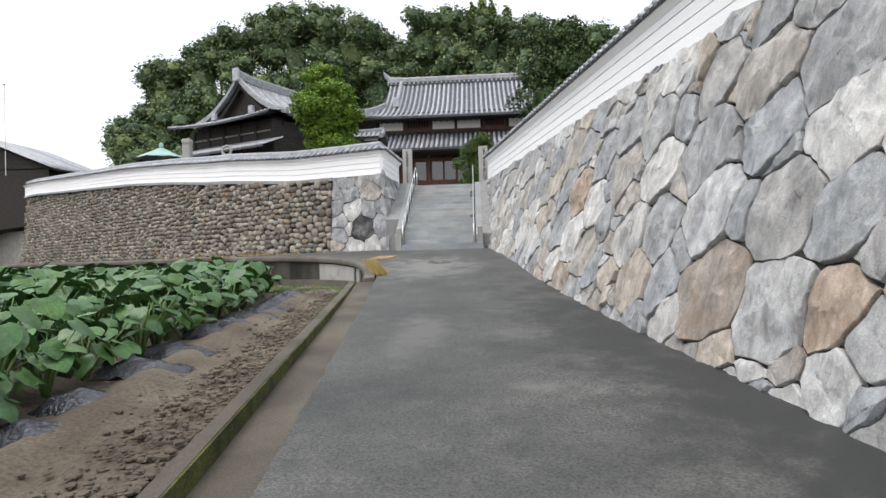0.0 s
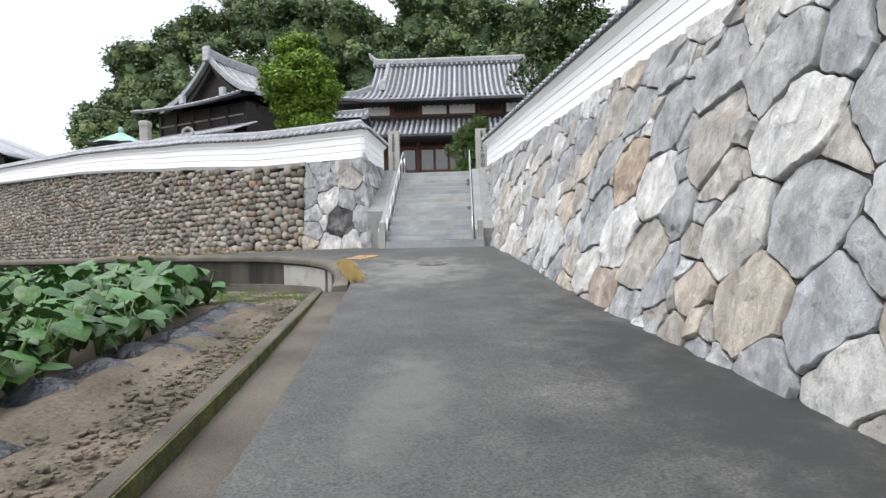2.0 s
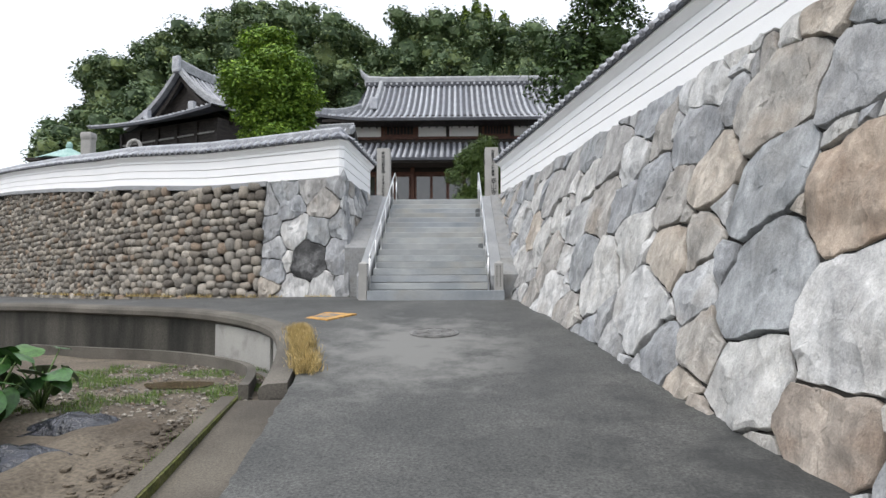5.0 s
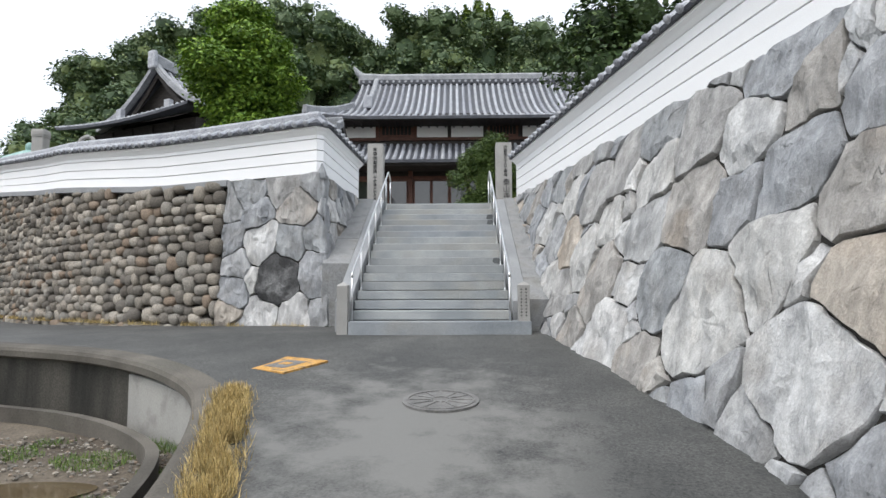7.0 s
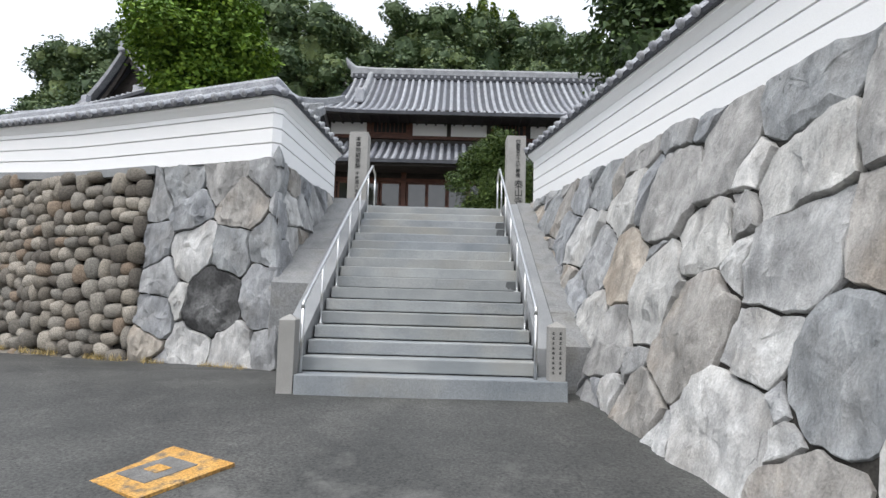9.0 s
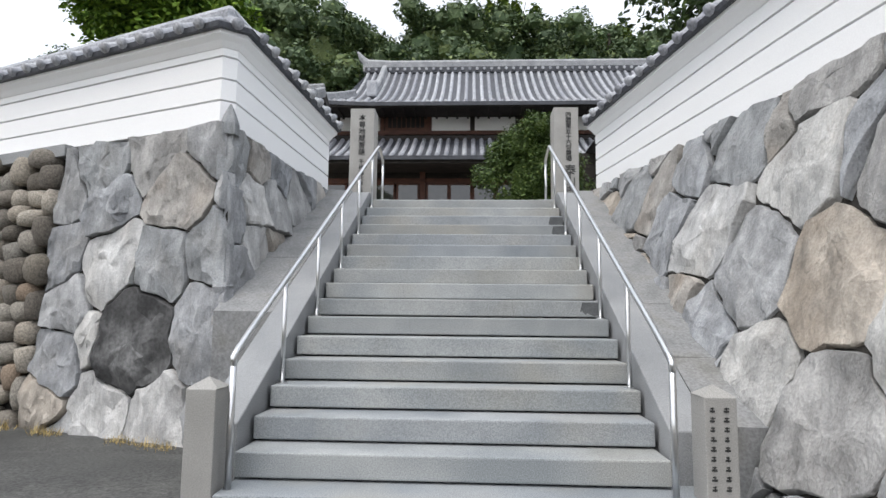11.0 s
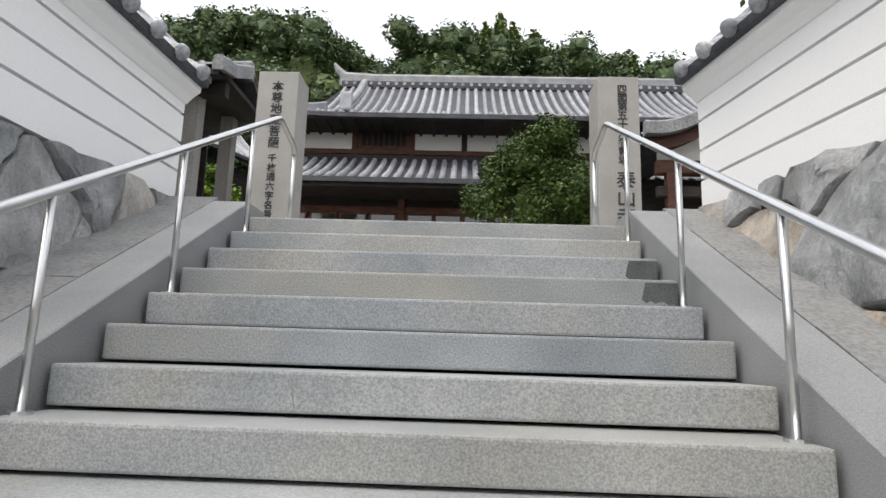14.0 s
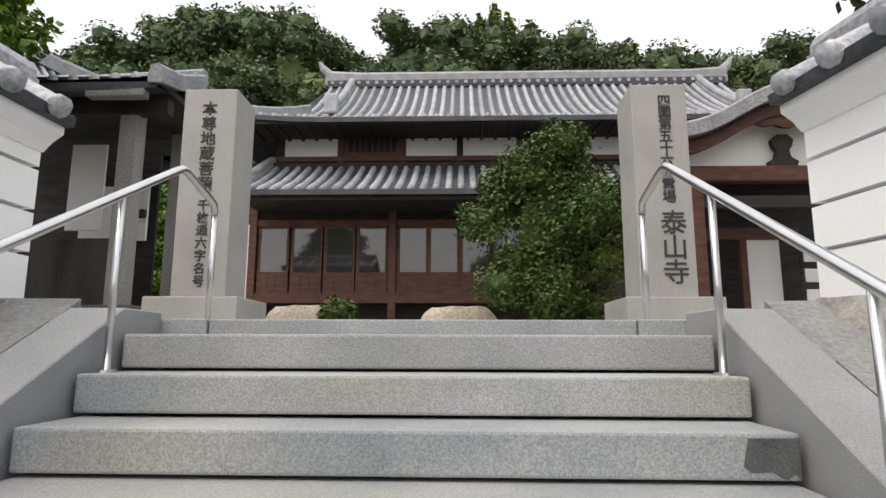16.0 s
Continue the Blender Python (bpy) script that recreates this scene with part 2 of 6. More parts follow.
M_CONC = surf("weathered_concrete", (0.06, 0.054, 0.045), (0.135, 0.122, 0.103), 1.2, 60, 0.9, 0.4, grain=0.25, stain=((0.09, 0.085, 0.07), 0.7, 0.9))
M_CONC_PALE = surf("pale_concrete", (0.26, 0.255, 0.235), (0.38, 0.372, 0.345), 1.0, 50, 0.9, 0.2, grain=0.1, stain=((0.12, 0.112, 0.1), 0.7, 2.0), streak=0.3)
M_CONC_DARK = surf("stained_concrete", (0.016, 0.016, 0.013), (0.075, 0.07, 0.058), 2.2, 40, 0.9, 0.3, streak=0.15, grain=0.3)
M_STRIP = surf("gutter_concrete", (0.058, 0.05, 0.04), (0.115, 0.101, 0.081), 1.0, 70, 0.9, 0.3, grain=0.3)
M_MOSS = surf("mossy_concrete", (0.022, 0.028, 0.008), (0.085, 0.092, 0.018), 4, 45, 0.95, 0.9, grain=0.5, stain=((0.12, 0.105, 0.06), 0.5, 3.5))
M_SOIL = surf("sandy_soil", (0.078, 0.062, 0.045), (0.15, 0.125, 0.094), 0.9, 28, 0.95, 1.0, grain=0.35, dist=0.05, stain=((0.08, 0.066, 0.05), 0.7, 1.6))
M_PUDDLE = surf("muddy_water", (0.07, 0.05, 0.025), (0.1, 0.075, 0.04), 2, 20, 0.05, 0.0, grain=0.05, spec=0.6)
M_MULCH = surf("black_plastic_mulch", (0.012, 0.013, 0.018), (0.035, 0.037, 0.05), 7, 22, 0.16, 1.0, dist=0.09, spec=0.7)
M_TARO = surf("taro_leaf", (0.026, 0.075, 0.016), (0.058, 0.142, 0.034), 5, 30, 0.4, 0.25, pieces=[(1, 1, 1), (1.25, 1.15, 0.9), (0.75, 0.85, 0.85), (1.05, 1.1, 1.0)], spec=0.5)
M_STALK = surf("taro_stalk", (0.10, 0.17, 0.05), (0.15, 0.23, 0.08), 6, 40, 0.6, 0.2)
M_DRYGRASS = surf("dry_grass", (0.44, 0.34, 0.15), (0.6, 0.48, 0.25), 9, 50, 0.9, 0.0, pieces=[(1, 1, 1), (1.2, 1.15, 1.0), (0.6, 0.62, 0.55), (0.8, 0.75, 0.6), (0.42, 0.4, 0.33)], islands=True)
M_GRASS = surf("green_weed", (0.07, 0.13, 0.03), (0.14, 0.20, 0.05), 9, 50, 0.8, 0.0, pieces=[(1, 1, 1), (1.2, 1.1, 0.8), (0.8, 0.9, 0.9)], islands=True)
M_GRAVEL = surf("court_gravel", (0.22, 0.21, 0.19), (0.31, 0.29, 0.26), 2, 60, 0.95, 0.6, grain=0.35)
M_WOOD = surf("red_brown_wood", (0.06, 0.024, 0.016), (0.115, 0.048, 0.03), 3, 50, 0.6, 0.2, streak=4.0)
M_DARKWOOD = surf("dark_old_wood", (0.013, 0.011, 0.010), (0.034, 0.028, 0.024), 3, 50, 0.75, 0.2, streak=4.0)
M_GREYWOOD = surf("grey_weathered_wood", (0.17, 0.165, 0.155), (0.27, 0.26, 0.245), 3, 50, 0.8, 0.2, streak=0.2)
M_BARK = surf("bark", (0.05, 0.042, 0.034), (0.11, 0.095, 0.08), 5, 40, 0.95, 0.9, streak=0.3)
M_HILL = surf("forest_floor", (0.02, 0.03, 0.012), (0.045, 0.055, 0.02), 0.3, 4, 1.0, 0.5)
M_COPPER = surf("green_copper", (0.22, 0.36, 0.33), (0.32, 0.46, 0.42), 2, 30, 0.6, 0.2)
M_ORANGE = surf("orange_paint", (0.46, 0.24, 0.05), (0.56, 0.33, 0.1), 4, 60, 0.7, 0.2, stain=((0.12, 0.105, 0.085), 1.0, 9.0), grain=0.4)
M_IRON = surf("cast_iron", (0.11, 0.108, 0.104), (0.19, 0.186, 0.178), 6, 70, 0.6, 0.5, grain=0.3)
M_WETSTONE = surf("black_stained_stone", (0.018, 0.018, 0.019), (0.06, 0.06, 0.06), 1.6, 25, 0.75, 0.6, streak=0.3, stain=((0.28, 0.28, 0.28), 0.5, 2.3))
M_PAPER = surf("white_panel", (0.72, 0.72, 0.71), (0.78, 0.78, 0.76), 1, 60, 0.85, 0.05, grain=0.03)
M_ROCK = surf("garden_rock", (0.36, 0.31, 0.25), (0.46, 0.41, 0.34), 2, 30, 0.9, 0.6)
M_STOOL = surf("orange_wood", (0.55, 0.27, 0.06), (0.62, 0.33, 0.09), 3, 50, 0.6, 0.1)
M_GLASS = surf("dark_window_glass", (0.03, 0.03, 0.031), (0.045, 0.044, 0.043), 2, 20, 0.03, 0.0, grain=0.02, spec=1.0)


def foliage(name, dark, light, rough=0.6):
    return surf(name, dark, light, 0.8, 9, rough, 0.0, pieces=[(1, 1, 1), (1.35, 1.25, 0.95), (0.65, 0.72, 0.7), (0.9, 0.95, 0.9), (1.15, 1.1, 1.0), (0.5, 0.58, 0.55)], islands=True, grain=0.25, spec=0.3)


M_LEAF_MAPLE = foliage("maple_leaf", (0.10, 0.185, 0.02), (0.19, 0.30, 0.04))
M_LEAF_WOOD = foliage("broadleaf", (0.076, 0.116, 0.056), (0.14, 0.192, 0.09))
M_LEAF_BRIGHT = foliage("bamboo_leaf", (0.12, 0.18, 0.03), (0.2, 0.27, 0.05))
M_LEAF_BUSH = foliage("camellia_leaf", (0.042, 0.08, 0.018), (0.10, 0.148, 0.036))
M_LEAF_DARK = foliage("pine_leaf", (0.03, 0.058, 0.018), (0.07, 0.115, 0.034))


# ---- mesh tools ----
def mesh_of(name, verts, faces, material, smooth=False):
    me = bpy.data.meshes.new(name)
    me.from_pydata([tuple(v) for v in verts], [], [tuple(f) for f in faces])
    me.materials.append(material)
    if smooth:
        me.polygons.foreach_set("use_smooth", [True] * len(me.polygons))
    me.validate()
    me.update()
    return me


def link(name, me, parent=None, label="", m=None):
    ob = new(name, me)
    if parent is not None:
        ob.parent = parent
    if m is not None:
        ob.matrix_basis = m
    if label:
        ob["label"] = label
    return ob


def part(name, bm, material, parent=None, label="", smooth=False):
    me = bpy.data.meshes.new(name)
    bmesh.ops.recalc_face_normals(bm, faces=bm.faces)
    bm.to_mesh(me)
    bm.free()
    me.materials.append(material)
    if smooth:
        me.polygons.foreach_set("use_smooth", [True] * len(me.polygons))
    return link(name, me, parent, label)


def thing(name, label, category, at=(0, 0, 0), group="", kind="", rz=0.0):
    ob = new(name)
    ob.matrix_basis = pose(*at, 0, 0, rz)
    return tagged(ob, label, category, group, kind)


def box(lo, hi, bevel=0.0, bm=None):
    bm = bm or bmesh.new()
    lo, hi = Vector(lo), Vector(hi)
    made = bmesh.ops.create_cube(bm, size=1.0, matrix=Matrix.Translation((lo + hi) / 2) @ Matrix.Diagonal((*(hi - lo), 1)))
    if bevel:
        edges = list({e for v in made["verts"] for e in v.link_edges})
        bmesh.ops.bevel(bm, geom=edges, offset=bevel, segments=2, affect="EDGES", profile=0.6)
    return bm


def tube(points, radius, sides=10, bm=None, radii=None):
    """A round tube along points."""
    bm = bm or bmesh.new()
    pts = [Vector(p) for p in points]
    rings = []
    for i, p in enumerate(pts):
        d = (pts[min(i + 1, len(pts) - 1)] - pts[max(i - 1, 0)]).normalized()
        a = d.orthogonal().normalized() if abs(d.x) > 0.95 else d.cross(Vector((1, 0, 0))).normalized()
        b = d.cross(a)
        r = radii[i] if radii else radius
        rings.append([bm.verts.new(p + r * (math.cos(k * math.tau / sides) * a + math.sin(k * math.tau / sides) * b)) for k in range(sides)])
    for r0, r1 in zip(rings, rings[1:]):
        for k in range(sides):
            bm.faces.new((r0[k], r0[(k + 1) % sides], r1[(k + 1) % sides], r1[k]))
    bm.faces.new(rings[0])
    bm.faces.new(rings[-1])
    return bm


def sweep(profile, path, bm=None, closed=True):
    """Sweeps a profile of (out, up) along a path of (x, y, z); out points to the left of the walking direction."""
    bm = bm or bmesh.new()
    pts = [Vector(p) for p in path]
    rings = []
    for i, p in enumerate(pts):
        d0 = (pts[i] - pts[i - 1]).xy.normalized() if i else (pts[1] - pts[0]).xy.normalized()
        d1 = (pts[i + 1] - pts[i]).xy.normalized() if i < len(pts) - 1 else d0
        n0, n1 = Vector((-d0.y, d0.x)), Vector((-d1.y, d1.x))
        n = (n0 + n1).normalized()
        n = n / max(0.4, n.dot(n0))
        rings.append([bm.verts.new((p.x + n.x * o, p.y + n.y * o, p.z + u)) for o, u in profile])
    k = len(profile)
    for r0, r1 in zip(rings, rings[1:]):
        for j in range(k if closed else k - 1):
            bm.faces.new((r0[j], r0[(j + 1) % k], r1[(j + 1) % k], r1[j]))
    if closed:
        bm.faces.new(rings[0])
        bm.faces.new(list(reversed(rings[-1])))
    return bm


def lerp_table(table, x):
    for (x0, y0), (x1, y1) in zip(table, table[1:]):
        if x <= x1:
            return y0 + (y1 - y0) * max(0.0, min(1.0, (x - x0) / (x1 - x0)))
    return table[-1][1]


def clip_half(poly, n, c):
    """The part of a convex polygon where n.p <= c."""
    out = []
    for i, p in enumerate(poly):
        q = poly[(i + 1) % len(poly)]
        a, b = n[0] * p[0] + n[1] * p[1] - c, n[0] * q[0] + n[1] * q[1] - c
        if a <= 0:
            out.append(p)
        if a * b < 0:
            s = a / (a - b)
            out.append((p[0] + s * (q[0] - p[0]), p[1] + s * (q[1] - p[1])))
    return out


def stone_cells(seeds, bounds, gap, reach=2.6, stretch=(1.0, 1.0)):
    """Irregular convex cells round the seeds, each drawn in from its neighbours by the gap."""
    cells = []
    for i, (u, v) in enumerate(seeds):
        poly = list(bounds)
        for j, (a, b) in enumerate(seeds):
            du, dv = (a - u) / stretch[0], (b - v) / stretch[1]
            if j == i or du * du + dv * dv > reach * reach:
                continue
            n = (du / stretch[0], dv / stretch[1])
            ln = math.hypot(*n)
            mid = ((a + u) / 2, (b + v) / 2)
            poly = clip_half(poly, n, n[0] * mid[0] + n[1] * mid[1] - gap * ln)
            if len(poly) < 3:
                break
        if len(poly) >= 3:
            cells.append(poly)
    return cells


def sized_cells(stones, bounds, gap, reach=2.4):
    """Cells round stones of (u, v, radius, tone); a larger stone pushes its joints further out."""
    cells = []
    for i, (u, v, r, tone) in enumerate(stones):
        poly = list(bounds)
        for j, (a, b, q, _) in enumerate(stones):
            if j == i or math.hypot(a - u, b - v) > reach:
                continue
            n = (2 * (a - u), 2 * (b - v))
            poly = clip_half(poly, n, a * a + b * b - u * u - v * v - q * q + r * r - gap * math.hypot(*n))
            if len(poly) < 3:
                break
        if len(poly) >= 3 and max(p[1] for p in poly) - min(p[1] for p in poly) > 0.07 and max(p[0] for p in poly) - min(p[0] for p in poly) > 0.07:
            cells.append((poly, tone))
    return cells


def fill_stones(rnd, stones, u0, u1, v0, v1, sizes, tones, tries):
    """Adds stones where there is room, the largest first, then chips in the corners between them."""
    for r0, r1, slack in sizes:
        for _ in range(tries):
            u, v, r = rnd.uniform(u0, u1), rnd.uniform(v0, v1), rnd.uniform(r0, r1)
            if all(abs(a - u) > 1.4 or math.hypot(a - u, b - v) > q + r * slack for a, b, q, _t in stones):
                stones.append((round(u, 3), round(v, 3), r, rnd.choice(tones)))
    return stones


def warp(u, v):
    """Shared wander of the joints, so that neighbouring stones still fit."""
    a = noise.noise_vector(Vector((u * 2.6, v * 2.6, 3.1)))
    c = noise.noise_vector(Vector((u * 8.5, v * 8.5, 9.4)))
    e = noise.noise_vector(Vector((u * 21, v * 21, 1.7)))
    return u + 0.055 * a.x + 0.032 * c.x + 0.011 * e.x, v + 0.055 * a.y + 0.032 * c.y + 0.011 * e.y


def stone_mesh(poly, place, rnd, proud=0.07, seg=0.16, rough=0.02):
    """A split-faced boulder over a cell: a flat front with cleft planes broken off its sides; place(u, v, out) gives the world point."""
    rim = []
    for i, p in enumerate(poly):
        q = poly[(i + 1) % len(poly)]
        n = max(1, int(math.hypot(q[0] - p[0], q[1] - p[1]) / seg))
        for k in range(n):
            s = k / n
            rim.append((p[0] + s * (q[0] - p[0]), p[1] + s * (q[1] - p[1]), k == 0 and n > 1))
    cu, cv = sum(p[0] for p in rim) / len(rim), sum(p[1] for p in rim) / len(rim)
    size = math.sqrt(sum((p[0] - cu) ** 2 + (p[1] - cv) ** 2 for p in rim) / len(rim))
    tu, tv = rnd.uniform(-0.045, 0.045), rnd.uniform(-0.045, 0.045)
    h = proud * rnd.uniform(0.8, 1.25)
    ph = rnd.uniform(0, 99)
    clefts = []
    for _ in range(rnd.randint(2, 4)):
        a = rnd.uniform(0, math.tau)
        clefts.append((math.cos(a), math.sin(a), size * rnd.uniform(0.3, 0.75), rnd.uniform(0.2, 0.6)))

    def face(u, v):
        du, dv = u - cu, v - cv
        cut = max([0.0] + [(du * ca + dv * sa - off) * k for ca, sa, off, k in clefts])
        broad = noise.noise(Vector((u * 1.9, v * 1.6, ph)))
        step = noise.noise(Vector((u * 5.5, v * 3.2, ph + 7)))
        chip = noise.noise(Vector((u * 15, v * 11, ph + 3)))
        ledge = 0.6 * math.floor(step * 3.0 + 0.5) / 3.0 + 0.4 * step
        return tu * du + tv * dv - min(cut, h * 1.1) + rough * (0.7 * broad + 1.15 * ledge + 0.55 * chip)

    lip = min(0.010, size * 0.06) / max(size, 0.05)
    nick = rnd.uniform(0.955, 0.99)
    rings = ((1.0, -0.10, nick), (1.0, -0.02, nick), (1.0 - 0.3 * lip, 0.7, nick), (1.0 - lip, 0.97, nick), (0.84, 1.0, 1.0), (0.64, 1.0, 1.0), (0.42, 1.0, 1.0), (0.2, 1.0, 1.0))
    verts = []
    for f, out, corner in rings:
        for u, v, c in rim:
            k = f * (corner if c else 1.0)
            uu, vv = cu + (u - cu) * k, cv + (v - cv) * k
            wu, wv = warp(uu, vv)
            verts.append(place(wu, wv, max(-0.005, out * h + face(uu, vv)) if out > 0 else out))
    verts.append(place(*warp(cu, cv), h + face(cu, cv)))
    n, last = len(rim), len(rings) - 1
    faces = [(r * n + k, r * n + (k + 1) % n, (r + 1) * n + (k + 1) % n, (r + 1) * n + k) for r in range(last) for k in range(n)]
    faces += [(last * n + k, last * n + (k + 1) % n, (last + 1) * n) for k in range(n)]
    return verts, faces


def stone_data(vs, fs, material):
    """Split faces, crisp wherever two cleft planes meet."""
    me = mesh_of("boulder", vs, fs, material)
    me.polygons.foreach_set("use_smooth", [True] * len(me.polygons))
    me.set_sharp_from_angle(angle=radians(19))
    return me


def jitter_seeds(rnd, u0, u1, v0, v1, du, dv, jit=0.33):
    seeds, row, v = [], 0, v0
    while v < v1:
        u = u0 + (row % 2) * du / 2
        while u < u1:
            if rnd.random() > 0.1:
                seeds.append((u + rnd.uniform(-jit, jit) * du, v + rnd.uniform(-jit, jit) * dv))
            u += du * rnd.uniform(0.75, 1.25)
        v += dv
        row += 1
    return seeds


# ---- ground: road, field, court ----
ROAD = [(-60, -4.8), (-40, -3.4), (-21.4, -2.1), (-17, -1.77), (-15, -1.6), (-12, -1.36), (-9, -1.08), (-7, -0.85), (-5.3, -0.62), (-3, -0.33), (-1, -0.12), (0, -0.02), (1, 0.0), (60, 0.0)]
FIELD = [(-60, -4.55), (-21, -1.97), (-17, -1.64), (-14, -1.44), (-12, -1.34), (-9, -1.3), (-6.5, -1.12), (20, -1.1)]
KERB = [(-60, 0.17), (-17, 0.17), (-13, 0.14), (-9, 0.08), (-7, 0.03)]


def road_z(y):
    return lerp_table(ROAD, y)


def field_z(y):
    return lerp_table(FIELD, y)


def road_edge(y):
    return -0.13 - 0.095 * (y + 17.5)


def wall_x(y, z):
    """The battered face of the long boulder wall."""
    return 1.83 - 0.18 * y + 0.32 * z


def grid_sheet(name, us, vs, point, material, parent=None, smooth=True):
    verts = [point(u, v) for v in vs for u in us]
    n = len(us)
    faces = [(j * n + i, j * n + i + 1, (j + 1) * n + i + 1, (j + 1) * n + i) for j in range(len(vs) - 1) for i in range(n - 1)]
    return link(name, mesh_of(name, verts, faces, material, smooth), parent)


def frange(a, b, n):
    return [a + (b - a) * i / (n - 1) for i in range(n)]


# arc of the field's retaining wall, from the far lane round to the road's edge
ARC = [(-40, 14.0), (-24, 6.6), (-14, 2.2), (-9, 0.2), (-6.4, -0.75), (-4.75, -1.35), (-3.7, -1.95), (-2.85, -2.65), (-2.15, -3.45), (-1.75, -4.3), (-1.45, -5.4), (-1.25, -6.6)]


def smooth_line(pts, n=6):
    out = []
    for i in range(len(pts) - 1):
        p0, p1, p2, p3 = (Vector(pts[max(0, min(len(pts) - 1, i + k))]) for k in (-1, 0, 1, 2))
        for k in range(n):
            t = k / n
            out.append(0.5 * ((2 * p1) + (p2 - p0) * t + (2 * p0 - 5 * p1 + 4 * p2 - p3) * t * t + (3 * p1 - p0 - 3 * p2 + p3) * t ** 3))
    return out + [Vector(pts[-1])]


def left_limit(y):
    """Where the asphalt ends on the field's side."""
    if y < -6.6:
        return road_edge(y) + 0.03 * noise.noise(Vector((y * 3.1, 0, 0))) + 0.025 * noise.noise(Vector((y * 11, 5, 0)))
    pts = ARC
    best = -60
    for (x0, y0), (x1, y1) in zip(pts, pts[1:]):
        if y1 <= y <= y0:
            best = x0 + (x1 - x0) * (y - y0) / (y1 - y0)
    return best + 0.1


def road_point(u, y):
    x0, x1 = left_limit(y), wall_x(y, road_z(y)) + 0.5
    if y > 1.5:
        x1 = -1.2
    x = x0 + (x1 - x0) * u
    dip = 0.012 * noise.noise(Vector((x * 0.6, y * 0.6, 3)))
    return (x, y, road_z(y) + dip - (0.14 * min(1.0, max(0.0, (-x - 3) / 8)) if y > -4 else 0))


ys = frange(-60, -22, 20) + frange(-21.5, -6.7, 150) + frange(-6.5, 4, 60) + frange(4.5, 30, 30)
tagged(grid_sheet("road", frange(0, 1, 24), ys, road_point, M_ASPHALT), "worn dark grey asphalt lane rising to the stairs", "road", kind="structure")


gs = [-1500, -400, -120, -70, -30, 0, 30, 70, 120, 400, 1500]
tagged(grid_sheet("ground", gs, gs, lambda u, v: (u, v, -6.0), M_SOIL), "flat earth ground reaching the horizon", "ground", kind="structure")


def field_edge(y):
    """Field's side of the kerb, and of the arc further up."""
    if y < -7.0:
        return road_edge(y) - 0.62
    return left_limit(y) - 0.45


def field_point(u, y):
    x1 = field_edge(y)
    x = x1 - u * u * 45
    ridge = 0.0
    d = x1 - x
    if 0.9 < d < 16:
        ridge = 0.09 * max(0.0, math.sin((d - 0.9) * math.tau / 1.15)) * max(0.0, min(1.0, -6.2 - y))
    rough = 0.035 * noise.noise(Vector((x * 2.2, y * 2.2, 0))) + 0.018 * noise.noise(Vector((x * 7, y * 7, 5)))
    return (x, y, field_z(y) + ridge + rough)


fy = frange(-60, -20, 12) + frange(-19.6, -0.6, 120)
tagged(grid_sheet("field_soil", [i / 150 for i in range(151)], fy, field_point, M_SOIL), "damp sandy brown soil of a planted field", "soil", kind="structure")

# kerb with a mossy face, and the concrete strip beside the asphalt
ky = frange(-60, -7.0, 60)
kerb = thing("kerb", "low weathered concrete kerb with a mossy green face", "kerb", kind="structure")
part("kerb_top", sweep([(0.02, 0.0), (0.16, 0.0), (0.16, -0.5), (0.02, -0.5)], [(road_edge(y) - 0.44, y, road_z(y) + lerp_table(KERB, y) + 0.01 * noise.noise(Vector((0, y, 0)))) for y in ky]), M_STRIP, kerb)
part("moss_face", sweep([(0.0, -0.006), (0.024, -0.006), (0.024, -1.4), (0.0, -1.4)], [(road_edge(y) - 0.44, y, road_z(y) + lerp_table(KERB, y)) for y in ky]), M_MOSS, kerb)
strip = part("gutter_strip", sweep([(0.0, 0.0), (0.54, 0.0), (0.54, -0.8), (0.0, -0.8)], [(road_edge(y) + 0.08, y, road_z(y) - 0.006) for y in ky]), M_STRIP)
tagged(strip, "worn tan concrete strip beside the asphalt", "gutter", kind="structure")

# retaining wall round the field's far end
arc = [Vector((p.x, p.y, 0)) for p in smooth_line(ARC, 6)]
arc_top = [(p.x, p.y, road_z(p.y) + 0.03 - 0.14 * min(1.0, max(0.0, (-p.x - 3) / 8))) for p in arc]
arc_rev = list(reversed(arc_top))
ret = thing("retaining_wall", "curved stained concrete retaining wall at the field's end", "retaining wall", kind="structure")
part("coping", sweep([(-0.05, 0.01), (0.16, 0.0), (0.22, -0.025), (0.25, -0.07), (0.25, -0.15), (0.2, -0.18), (-0.05, -0.18)], arc_rev), M_CONC, ret, "rounded pale concrete coping")
part("dark_face", sweep([(-0.02, -0.15), (0.13, -0.15), (0.13, -2.2), (-0.02, -2.2)], arc_rev), M_CONC_DARK, ret, "black-stained concrete face")
for i0, i1 in ((36, 47), (48, 50)):
    seg_pts = [(p[0], p[1], p[2]) for p in arc_top[i0:i1 + 1]]
    part("culvert_panel", sweep([(0.12, -0.22), (0.165, -0.22), (0.165, -1.6), (0.12, -1.6)], list(reversed(seg_pts))), M_CONC_PALE, ret, "pale concrete culvert panel")
gut = [Vector((p.x, p.y, 0)) for p in arc[20:62]]
part("gutter_rim", sweep([(0.52, 0.2), (0.64, 0.2), (0.64, -0.4), (0.52, -0.4)], [(p.x, p.y, field_z(p.y)) for p in reversed(gut)]), M_CONC, ret, "low concrete rim of the field gutter")

